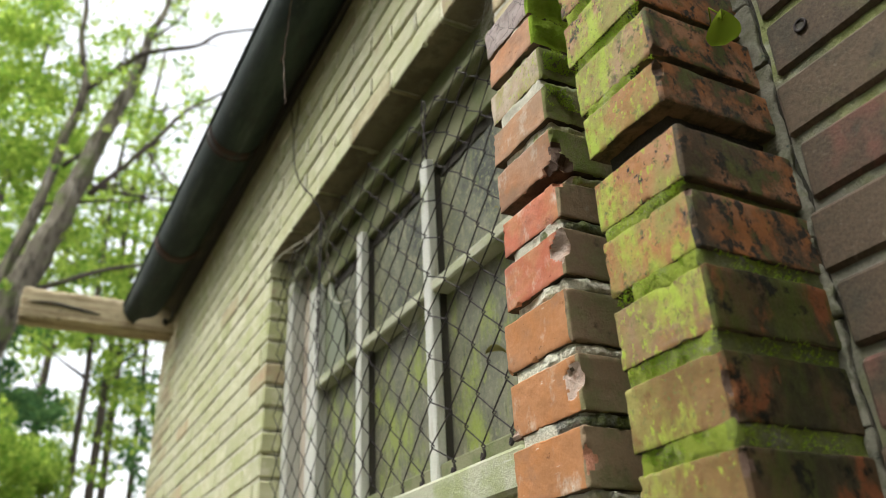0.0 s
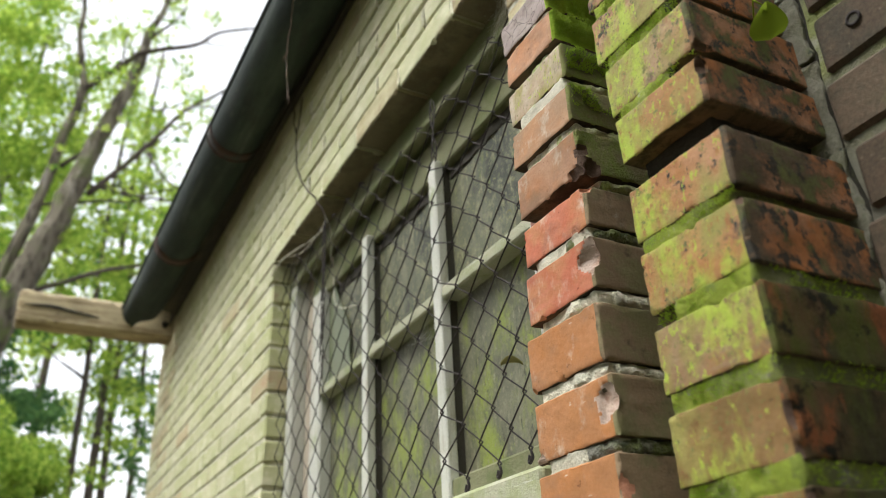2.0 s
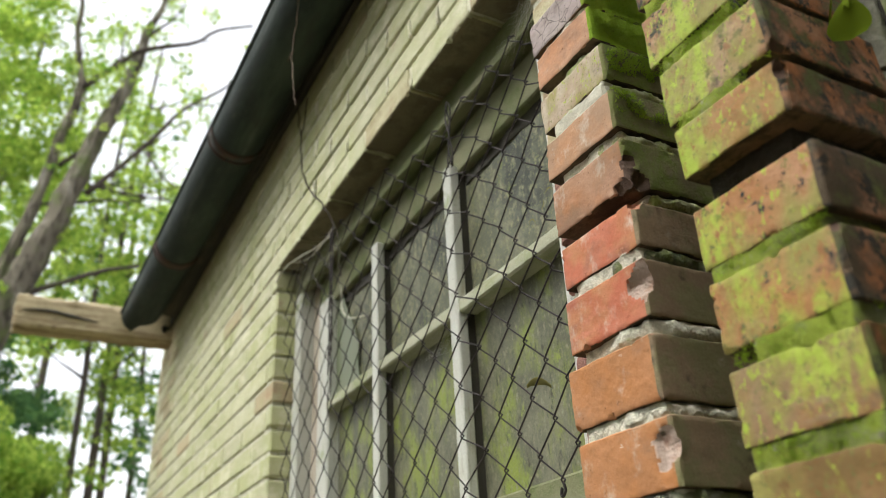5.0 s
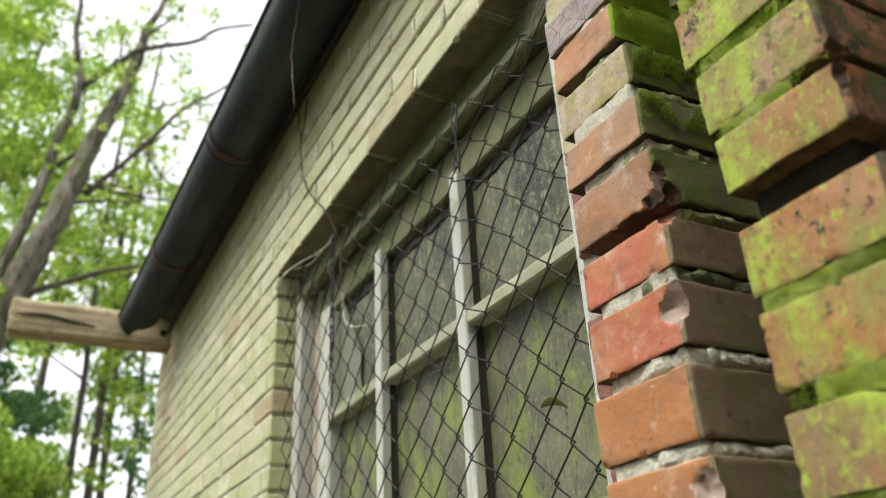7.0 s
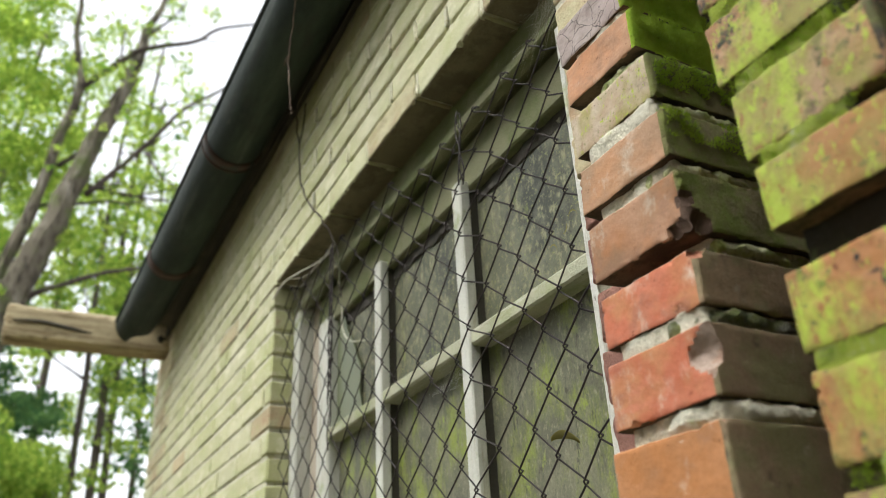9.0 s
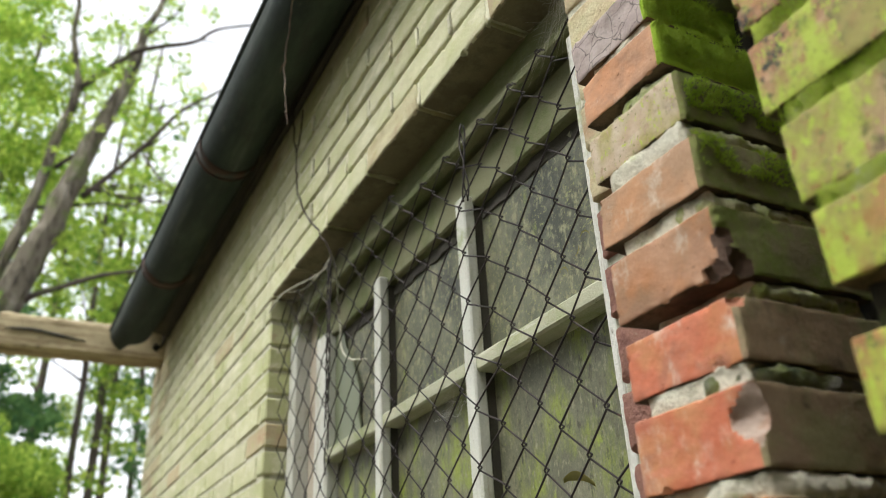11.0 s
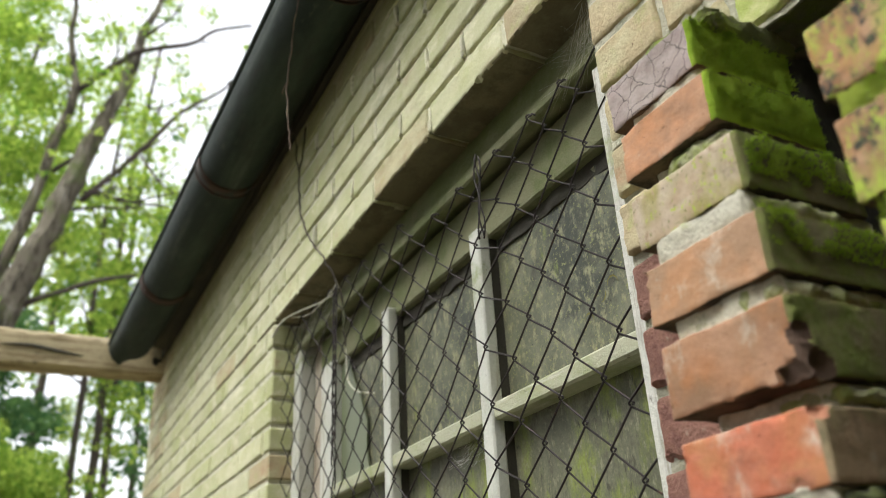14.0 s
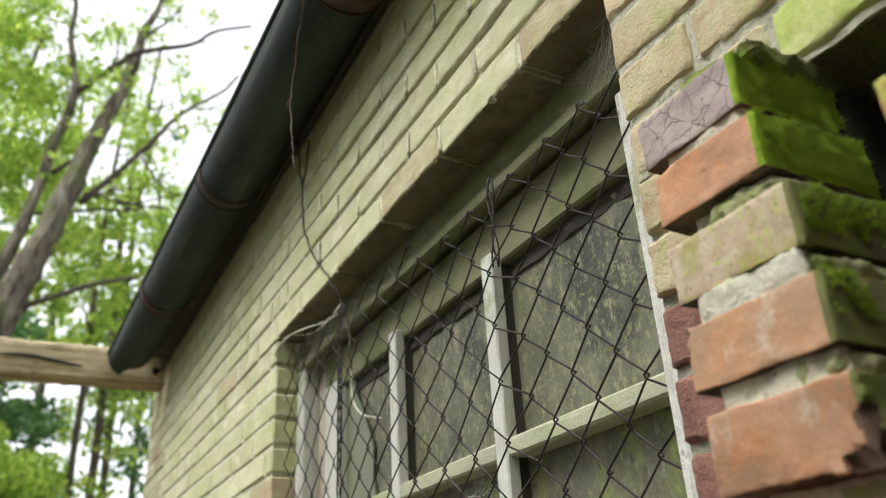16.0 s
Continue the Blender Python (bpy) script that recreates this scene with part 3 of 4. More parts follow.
# ---- the projecting rafter end ----
beam = thing("timber_beam", (-3.8, -0.4, 2.46), "weathered split timber beam jutting out under the eaves", "beam")
b = worn_block((-3.87, -0.775, 2.475), (-3.72, 0.10, 2.645), 5, edge=0.012, rough=0.003, lumpy=0.008, step=0.03,
               chips=(((-3.70, -0.80, 2.66), 0.05), ((-3.70, -0.50, 2.60), 0.03), ((-3.69, -0.18, 2.48), 0.035)))
body = part("beam_body", b, old_timber, beam)
crack = spline([(-3.716, -0.74, 2.56), (-3.712, -0.62, 2.565), (-3.714, -0.5, 2.55), (-3.716, -0.38, 2.535)], 4)
part("split", tube(crack, [0.003 + 0.006 * math.sin(i / (len(crack) - 1) * math.pi) for i in range(len(crack))], 5), dark_timber, body, "dark drying crack")

# ---- window ----
window = thing("window_1", (-1.0, 0.09, SILL), "old timber casement with peeling white paint and grimy panes", "window", kind="structure")
part("window_head", box((JAMB_L, 0.075, 1.955), (JAMB_R + 0.009, 0.20, LINTEL + 0.008), 0.004), green_wood, window, "algae-stained frame head")
part("drip_rail", box((JAMB_L, 0.058, 1.942), (JAMB_R + 0.009, 0.085, 1.968), 0.004), green_wood, window)
part("sash_top_rail", box((-1.60, 0.098, 1.845), (JAMB_R + 0.009, 0.15, 1.945), 0.004), green_wood, window)
part("frame_stile", box((JAMB_L, 0.062, SILL), (-1.665, 0.16, 1.955), 0.004), white_wood, window)
part("frame_stile", box((-0.317, 0.024, SILL), (JAMB_R + 0.006, 0.16, 1.888), 0.003), grey_wood, window)
part("filler_board", box((-1.665, 0.105, SILL), (-1.545, 0.12, 1.955), 0.002), brown_board, window, "rust-stained filler board")
part("sash_stile", box((-1.56, 0.085, SILL + 0.01), (-1.475, 0.15, 1.86), 0.005), white_wood, window)
for x in (-1.135, -0.742):
    bar = box((x - 0.017, 0.078, SILL + 0.02), (x + 0.017, 0.101, 1.862), 0.003)
    bar = part("muntin", bar, white_wood, window)
    # rebate coloured dark for the shade beside the muntin
    part("rebate", box((x - 0.013, 0.101, SILL + 0.02), (x + 0.013, 0.119, 1.860)), pane_edge_shade, bar, "rebate with its shade coloured in")
for x0, x1 in ((-1.475, -1.152), (-1.118, -0.759), (-0.725, -0.317)):
    part("glazing_bar", box((x0, 0.080, 1.517), (x1, 0.127, 1.546), 0.004), pale_wood, window)
part("sash_bottom_rail", box((-1.56, 0.085, SILL), (-0.335, 0.15, SILL + 0.055), 0.004), green_wood, window)
sill = box((JAMB_L, -0.02, SILL - 0.075), (JAMB_R - 0.003, 0.16, SILL), 0.006)
for v in sill.verts:
    if v.co.y < 0.05 and v.co.z > SILL - 0.02:
        v.co.z -= 0.012
part("window_sill", sill, pale_wood, window, "green-stained timber sill")
for x0, x1 in ((-1.475, -1.152), (-1.118, -0.759), (-0.725, -0.317)):
    part("pane", box((x0 - 0.008, 0.1185, SILL + 0.05), (x1 + 0.008, 0.1225, 1.528), 0.0), algae_pane, window, "algae-covered pane")
    # strip added as painted shade below the sash top rail
    putty = worn_block((x0, 0.1155, 1.816), (x1, 0.1200, 1.846), int(-x0 * 90 + 18.46), edge=0.001, rough=0.001, lumpy=0.006, step=0.012)
    part("putty", putty, pane_edge_shade, window, "dark strip for the shade under the sash rail")
    part("pane", box((x0 - 0.008, 0.1185, 1.535), (x1 + 0.008, 0.1225, 1.855), 0.0), dirty_pane, window, "grimy pane")
# what is left of the broken pane
bm = bmesh.new()
outline = [(-1.475, 1.548), (-1.30, 1.548), (-1.318, 1.60), (-1.312, 1.66), (-1.36, 1.74), (-1.40, 1.79), (-1.43, 1.85), (-1.475, 1.85)]
fr = [bm.verts.new((x, 0.109, z)) for x, z in outline]
bk = [bm.verts.new((x, 0.113, z)) for x, z in outline]
bm.faces.new(fr)
bm.faces.new(bk[::-1])
for i in range(len(fr)):
    j = (i + 1) % len(fr)
    bm.faces.new((fr[j], fr[i], bk[i], bk[j]))
part("glass_shard", bm, glass, window, "jagged remains of a broken pane")
part("splinter", tube(spline([(-1.42, 0.10, 1.87), (-1.40, 0.095, 1.79), (-1.33, 0.09, 1.735), (-1.22, 0.09, 1.70)]), [0.0026] * 18 + [0.0008], 5), pale_root, window, "curled strip of putty")

# ---- chain-link mesh ----
netting = thing("wire_netting", (-1.0, 0.03, SILL), "rusty chain-link netting stretched over the window", "netting")
CW, CH = 0.0504, 0.04405     # half a diamond across and up
X0 = -0.281
WIRES = 28


def sag(x, z):
    """How far the loose netting stands off the frame."""
    return 0.030 + 0.010 * noise.noise(Vector((x * 3, z * 3, 2.0)))


SLIP = {1: -0.010, 3: 0.005, 4: 0.015, 5: 0.019, 6: 0.018, 7: -0.009, 8: -0.006, 9: -0.006}   # columns pulled aside


def knot(i, j):
    x = X0 - i * CW + SLIP.get(i, 0) - 0.00064 * j + 0.004 * noise.noise(Vector((i * 0.7, j * 0.7, 4)))
    z = 1.0887 + j * CH - 0.00174 * i + 0.0045 * max(0, i - 10) * min(1, j / 14) + 0.004 * noise.noise(Vector((i * 0.7, j * 0.7, 9)))
    return x, z


for w in range(WIRES):
    pts = []
    for j in range(1, 20 if w < 12 else 21):
        # each wire swings between its own column and the next, hooking its neighbours at the turns
        turn = (j + w + 1) % 2
        x, z = knot(w + turn, j)
        away, side = (0.0022, -0.002) if turn else (-0.0022, 0.002)
        pts.append((x + side, sag(x, z) + away, z - 0.0022))
        pts.append((x + side * 1.3, sag(x, z), z))
        pts.append((x + side, sag(x, z) - away, z + 0.0022))
    wire = tube(pts, 0.00145, 6)
    end = Vector(pts[0])
    hook = [end, end + Vector((0.003, 0, -0.010)), end + Vector((0.001, -0.004, -0.018)), end + Vector((-0.004, -0.003, -0.016)), end + Vector((-0.005, 0, -0.006))]
    tip = Vector(pts[-1])
    tube([tip, tip + Vector((0.004, 0.002, 0.003)), tip + Vector((0.009, 0.004, -0.002))], 0.0017, 5, wire)
    strand = part("wire", wire, wire_metal, netting)
    part("hook", tube(spline(hook, 3), 0.0017, 5), wire_metal, strand)
for a in range(3):
    pts = [(-0.622 + 0.006 * math.sin(z * 60 + a * 2), 0.026 - 0.003 * a, z) for z in np.linspace(1.78, 1.935, 14)]
    part("tie_wire", tube(pts, 0.0015, 5), wire_metal, netting, "twisted tie wire")
for a in range(4):
    pts = [(-1.285 + 0.012 * math.sin(z * 37 + a * 1.7) + 0.01 * a, 0.02 - 0.004 * a, z) for z in np.linspace(1.45 + 0.05 * a, 1.96, 30)]
    part("tie_wire", tube(pts, 0.0015, 5), wire_metal, netting, "twisted tie wire")


# ---- brick piers beside the window ----
def pier_brick(lo, hi, seed, materials, pier, chips=(), label="", lumpy=0.0018):
    r = random.Random(seed * 13)
    nicks = []
    for _ in range(7):
        a, b, c = r.random(), r.choice((0, 1)), r.random()
        at = ((lo[0] + a * (hi[0] - lo[0]), lo[1] - 0.001, (lo[2], hi[2])[b]), ((lo[0], hi[0])[b], lo[1] - 0.001, lo[2] + c * (hi[2] - lo[2])), (hi[0] + 0.001, lo[1] + a * 0.1, (lo[2], hi[2])[b]))[r.randrange(3)]
        nicks.append((at, r.uniform(0.0025, 0.0055)))
    bm = worn_block(lo, hi, seed, edge=0.0017, chips=(*chips, *nicks), side_of=hi[0] - 0.006, lumpy=lumpy, step=0.0042, shade_below=True)
    part("brick", bm, (*materials, brick_under_shade), pier, label)


slim = thing("brick_pier", (-0.06, -0.06, 0), "slim broken pier of orange bricks in crumbling pale mortar", "brick pier", "broken piers")
SLIM = [  # top, left, right, front, height, face, side, label
    (1.711, -0.167, -0.050, -0.098, 0.053, purple, thick_moss, "purple crazed brick with a mossy side"),
    (1.643, -0.156, -0.039, -0.103, 0.052, faded, thick_moss, "faded orange brick with a thickly mossed side"),
    (1.566, -0.147, -0.019, -0.111, 0.053, buff, mossy_side, "greyed brick with a mossy side"),
    (1.489, -0.141, -0.010, -0.118, 0.052, salmon, mossy_side, "salmon brick with a mossy side"),
    (1.417, -0.134, -0.003, -0.121, 0.059, cracked, mossy_side, "cracked brick with a broken corner"),
    (1.338, -0.130, -0.002, -0.122, 0.051, red, dull_side, "bright red brick"),
    (1.270, -0.128, 0.000, -0.127, 0.061, red, dull_side, "bright red brick with a pale spalled end"),
    (1.191, -0.132, 0.001, -0.131, 0.064, orange, dull_side, "smooth orange brick"),
    (1.113, -0.132, 0.005, -0.130, 0.064, orange, dull_side, "smooth orange brick with a pale chip"),
    (1.034, -0.132, 0.003, -0.133, 0.064, orange, dull_side, "smooth orange brick"),
]
SLIM_CHIPS = {
    0: (((-0.04, -0.10, 1.72), 0.012),),
    3: (((0.004, -0.12, 1.43), 0.010),),
    4: (((0.002, -0.127, 1.371), 0.017), ((-0.010, -0.127, 1.361), 0.014), ((-0.021, -0.124, 1.359), 0.010), ((0.005, -0.120, 1.392), 0.014), ((-0.006, -0.124, 1.389), 0.009), ((0.004, -0.105, 1.366), 0.013), ((-0.031, -0.121, 1.361), 0.007)),
    5: (((-0.025, -0.135, 1.283), 0.016), ((0.002, -0.126, 1.341), 0.013), ((-0.03, -0.131, 1.342), 0.008), ((-0.09, -0.131, 1.344), 0.010)),
    6: (((0.0, -0.151, 1.246), 0.0335), ((0.012, -0.126, 1.225), 0.014)),
    7: (((0.006, -0.132, 1.196), 0.012), ((-0.03, -0.130, 1.198), 0.009)),
    8: (((-0.008, -0.153, 1.084), 0.031), ((-0.128, -0.13, 1.05), 0.008)),
    9: (((0.010, -0.138, 1.0), 0.018),),
}
for k in range(12):
    z = 0.957 - 0.0775 * k
    SLIM.append((z, -0.125 + rng.uniform(-0.004, 0.004), 0.004 + rng.uniform(-0.004, 0.004), -0.131, 0.064, rng.choice((orange, red, salmon)), dull_side, ""))
for i, (z, x0, x1, y0, hgt, face, side, label) in enumerate(SLIM):
    pier_brick((x0, y0, z - hgt), (x1, (0.055, 0.036, 0.03, 0.04, 0.05)[i] if i < 5 else 0.07, z), i + 1, (face, side, {4: spall_dark, 6: spall_pale, 8: spall_pale}.get(i, spall_red)), slim, SLIM_CHIPS.get(i, ()), label, 0.0018 if i < 5 else 0.0008)
    below = SLIM[i + 1] if i + 1 < len(SLIM) else None
    if below:
        dip = {1: 0.016, 4: 0.032}.get(i, 0.005 + 0.004 * math.sin(i * 2.3))
        lo = (max(x0, below[1]) + 0.010, max(y0, below[3]) + dip, below[0] - 0.004)
        hi = (min(x1, below[2]) - 0.008, 0.045, z - hgt + 0.004)
        part("mortar", worn_block(lo, hi, 40 + i, edge=0.004, rough=0.002, lumpy=0.004, step=0.006), pale_mortar, slim, "crumbling mortar")
        # a lump squeezed out towards the free end
        cx, cy, cz = min(x1, below[2]) - 0.012, max(y0, below[3]) + (0.008 if i > 4 else 0.011 if i < 4 else 0.034), (below[0] + z - hgt) / 2
        lump = bmesh.new()
        gap = (z - hgt - below[0]) / 2
        path = [(cx - 0.045 - 0.03 * rng.random(), cy + 0.012, cz), (cx - 0.02, cy + 0.004, cz), (cx + 0.002, cy + 0.006, cz), (cx + 0.006, cy + 0.04, cz), (cx + 0.003, cy + 0.09, cz), (cx - 0.004, cy + 0.13, cz)]
        path = spline(path, 14)
        fat = [(gap + (0.0065 if i > 4 else 0.002)) * (0.55 + 0.55 * abs(math.sin(math.pi * min(1, (q + 4) / 22)))) * (0.95 + 0.35 * noise.noise(Vector((q * 0.23, i * 3.1, 0)))) for q in range(len(path))]
        tube(path, fat, 14, lump)
        for v in lump.verts:
            v.co += noise.noise_vector(v.co * 55 + Vector((i, 0, 0))) * 0.004 + noise.noise_vector(v.co * 190) * 0.0022 + noise.noise_vector(v.co * 500) * 0.0007
        part("mortar_lump", lump, greened_mortar if i < 5 else (grey_mortar if i % 3 == 2 else pale_mortar), slim, "knobbly squeezed-out mortar", smooth=True)
# added black block, standing for the shade deep in the recess
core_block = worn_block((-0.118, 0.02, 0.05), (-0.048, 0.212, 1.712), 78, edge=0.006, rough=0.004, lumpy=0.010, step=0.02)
part("core", core_block, humus_and_shade, slim, "added core block, black for the shade in the recess")
# moss cushion and mortar cap on the slim pier
cap = worn_block((-0.128, -0.080, 1.706), (-0.044, 0.05, 1.733), 77, edge=0.009, rough=0.004, lumpy=0.009, step=0.007)
part("mortar_cap", cap, shaded_moss_mortar, slim, "mossy mortar capping")

stout = thing("brick_pier", (0.16, -0.08, 0), "mossy brick pier with black lichen and green joints", "brick pier", "broken piers")
STOUT = [  # top, left, right, front, height, face, side
    (1.568, 0.080, 0.205, -0.150, 0.058, lichen_brown, lichen_side),
    (1.494, 0.081, 0.207, -0.150, 0.060, lichen_brown, lichen_side),
    (1.420, 0.089, 0.212, -0.150, 0.060, lichen_brown, lichen_side),
    (1.347, 0.096, 0.215, -0.154, 0.050, mossy_orange, lichen_side),
    (1.263, 0.098, 0.223, -0.155, 0.058, spotted_orange, lichen_side),
    (1.193, 0.099, 0.223, -0.155, 0.060, spotted_orange, lichen_side),
    (1.118, 0.099, 0.223, -0.155, 0.060, mossy_brown, shade_dark_side),
    (1.041, 0.098, 0.221, -0.155, 0.060, olive_brick, shade_dark_side),
    (0.962, 0.098, 0.222, -0.155, 0.062, olive_brick, shade_dark_side),
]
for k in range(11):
    STOUT.append((0.882 - 0.077 * k, 0.099, 0.222, -0.155, 0.062, rng.choice((mossy_orange, mossy_brown)), shade_dark_side))
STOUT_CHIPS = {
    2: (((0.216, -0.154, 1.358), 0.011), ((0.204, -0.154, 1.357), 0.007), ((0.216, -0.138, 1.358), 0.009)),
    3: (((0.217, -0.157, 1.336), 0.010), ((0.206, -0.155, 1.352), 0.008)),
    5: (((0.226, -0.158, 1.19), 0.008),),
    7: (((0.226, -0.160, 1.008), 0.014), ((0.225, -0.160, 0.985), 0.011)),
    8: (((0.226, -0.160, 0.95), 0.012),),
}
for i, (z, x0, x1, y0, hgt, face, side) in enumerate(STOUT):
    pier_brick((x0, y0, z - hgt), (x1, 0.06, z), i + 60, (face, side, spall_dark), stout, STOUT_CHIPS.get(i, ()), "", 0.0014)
    if i + 1 < len(STOUT):
        below = STOUT[i + 1]
        deep = 0.022 if i == 3 else 0.001
        left = 0.03 if i == 5 else 0.004
        lo = (max(x0, below[1]) + left, max(y0, below[3]) + deep, below[0] - 0.004)
        hi = (min(x1, below[2]) - {3: 0.02, 1: 0.014, 2: 0.034, 4: 0.010}.get(i, 0.003), 0.05, z - hgt + 0.004)
        # black and darker faces here colour in the shade of the joints
        part("mortar", worn_block(lo, hi, 90 + i, edge=0.003, rough=0.002, lumpy=0.003, step=0.007, side_of=hi[0] - 0.006), (humus_and_shade, humus_and_shade) if i == 3 else (moss_mortar, humus_and_shade if i in (1, 2) else shaded_moss_mortar), stout, "moss-covered mortar joint with shade coloured in")

# moss fuzz on the slim pier's sides and in the stout pier's joints
def fuzz(spots, length, seed):
    """spots: (low corner, high corner, outward normal, count)."""
    r = np.random.RandomState(seed)
    verts, faces = [], []
    for lo, hi, out, count in spots:
        at = np.array(lo) + r.rand(count, 3) * (np.array(hi) - np.array(lo))
        for p in at:
            if noise.noise(Vector(p) * 45) < -0.18:
                continue
            for _ in range(3):
                d = np.array(out) + r.normal(size=3) * 0.55 + np.array((0, 0, 0.35))
                d *= length * (0.5 + r.rand()) / np.linalg.norm(d)
                w = np.cross(d, r.normal(size=3))
                w *= 0.0006 / max(1e-6, np.linalg.norm(w))
                n = len(verts)
                verts += [tuple(p - w), tuple(p + w), tuple(p + d)]
                faces.append((n, n + 1, n + 2))
    me = bpy.data.meshes.new("moss")
    me.from_pydata(verts, [], faces)
    me.materials.append(thick_moss)
    return me


spots = []
for i in range(4):
    z, x0, x1, y0, hgt = SLIM[i][:5]
    full = 1500 if i < 3 else 700
    spots.append(((x1 + 0.0005, y0 + 0.004, z - hgt + (0.004 if i < 2 else 0.012 if i < 3 else 0.02)), (x1 + 0.0015, 0.03, z), (1, 0, 0), full))
    spots.append(((x1 - 0.012, y0 + 0.004, z), (x1, 0.03, z + 0.001), (0.3, 0, 1), 260))
ob = new("moss", fuzz(spots, 0.0042, 4))
hang(ob, slim)
tagged(ob, "bright green moss tufts", kind="stuff")
spots = []
for i in range(8):
    if i == 3:
        continue
    z, x0, x1, y0, hgt = STOUT[i][:5]
    low = STOUT[i + 1][0]
    spots.append(((x0 + 0.01, y0 + 0.001, low), (x1 - 0.004, y0 + 0.003, z - hgt), (0, -1, 0), 380))
    if i in (1, 2, 4):
        continue
    spots.append(((x1 - 0.003, y0 + 0.004, low), (x1 - 0.001, -0.02, z - hgt), (1, 0, 0), 140))
ob = new("moss", fuzz(spots, 0.0032, 5))
hang(ob, stout)
tagged(ob, "bright green moss tufts", kind="stuff")

# mortar smeared between the stout pier and the wall
def crack_way(z):
    """The crack between pier and wall wanders to and fro."""
    return 0.007 * noise.noise(Vector((z * 17, 3, 1))) + 0.003 * noise.noise(Vector((z * 70, 8, 1)))


fillet = thing("mortar_fillet", (0.21, 0, 0.3), "cracked grey mortar between pier and wall", "mortar")
z = 0.70
while z < 1.62:
    tall = rng.uniform(0.06, 0.12)
    piece = worn_block((0.185, -0.0015 + rng.uniform(-0.0025, 0.001), z), (0.2265, 0.03, z + tall - 0.001), int(z * 100), edge=0.0015, rough=0.0022, lumpy=0.0025, step=0.0042)
    for v in piece.verts:
        v.co.x += crack_way(v.co.z) * min(1, max(0, (v.co.x - 0.20) / 0.02))
    part("mortar_piece", piece, fillet_mortar, fillet)
    z += tall
# dark strip behind the gap, colouring in its shade
crackle = box((0.205, 0.0030, 0.70), (0.250, 0.0050, 1.70))
part("crack", crackle, humus_and_shade, fillet, "dark depth of a jagged crack")

# lone leaf on the pier and plug hole in the wall
leaf = bmesh.new()
mid = Vector((0.232, -0.062, 1.409))
across, upward = Vector((0.80, 0.60, 0.05)).normalized(), Vector((0.38, -0.30, 0.87)).normalized()
out = across.cross(upward)
rows = []
for i in range(11):
    t = i / 10
    wide = 0.0185 * (math.sin(math.pi * t ** 0.62) ** 0.8 if 0 < t < 1 else 0.02)
    rows.append([leaf.verts.new(mid + upward * (-0.019 + 0.037 * t - (0.010 * (1 - abs(s)) if t > 0.8 else 0)) + across * s * wide - out * (0.006 * s * s - 0.008 * t * t)) for s in (-1, -0.5, 0, 0.5, 1)])
for a, b in zip(rows, rows[1:]):
    for k in range(4):
        leaf.faces.new((a[k], a[k + 1], b[k + 1], b[k])).smooth = True
tube([mid + upward * 0.012, mid + upward * 0.024 - across * 0.012, Vector((0.205, -0.045, 1.43))], 0.0009, 5, leaf)
single("leaf", leaf, ivy_leaf, "single heart-shaped green leaf growing from the pier", "leaf")

# a leaf caught between netting and pane
caught = bmesh.new()
rows = []
for i in range(7):
    t = i / 6
    mid = Vector((-0.470 + 0.050 * t, 0.048 + 0.01 * t, 1.289 - 0.014 * t + 0.008 * math.sin(3 * t)))
    wide = 0.006 * math.sin(math.pi * (0.08 + 0.84 * t))
    rows.append([caught.verts.new(mid + Vector((0.1 * q * wide, -0.5 * q * wide, q * wide + 0.004 * q * q))) for q in (-1, 0, 1)])
for a, b in zip(rows, rows[1:]):
    for k in range(2):
        caught.faces.new((a[k], a[k + 1], b[k + 1], b[k])).smooth = True
single("leaf", caught, withered_leaf, "withered leaf caught behind the netting", "leaf")

# scraps of dead leaf stuck to the upper pane
for x, z, turn, size in ((-0.503, 1.608, 0.4, 0.011), (-0.468, 1.633, 2.2, 0.009), (-0.443, 1.641, 0.1, 0.012)):
    scrap = bmesh.new()
    rows = []
    for i in range(6):
        t = i / 5 - 0.5
        bend = 3.0 * t + turn
        mid = Vector((x + size * math.sin(bend), 0.1165 - 0.005 * (0.25 - t * t), z + size * math.cos(bend)))
        wide = 0.0016 * (1.1 - 2 * abs(t))
        rows.append([scrap.verts.new(mid + Vector((q * wide * math.sin(bend), -0.5 * abs(q) * wide, q * wide * math.cos(bend)))) for q in (-1, 0, 1)])
    for a, b in zip(rows, rows[1:]):
        for k in range(2):
            scrap.faces.new((a[k], a[k + 1], b[k + 1], b[k])).smooth = True
    single("leaf_scrap", scrap, withered_leaf, "curled brown scrap of dead leaf stuck to a grimy pane", "leaf", group="scraps on the pane")

# ---- dry vine, roots and cobwebs ----
vine = thing("dead_vine", (-1.3, -0.02, 1.86), "thin dead vine hanging from the gutter", "vine")
pts = spline([(-0.93, -0.205, 2.64), (-0.952, -0.192, 2.515), (-1.0, -0.19, 2.42), (-1.026, -0.19, 2.30), (-1.005, -0.19, 2.20), (-0.988, -0.188, 2.115)], 8)
stem = part("stem", tube([p + noise.noise_vector(p * 40) * 0.004 for p in pts], [0.0016] * (len(pts) - 1) + [0.0008], 5, wobble=0.25), twig_bark, vine)
part("side_shoot", tube([(-1.02, -0.19, 2.31), (-1.032, -0.194, 2.303), (-1.04, -0.196, 2.29)], 0.0014, 5), twig_bark, stem)
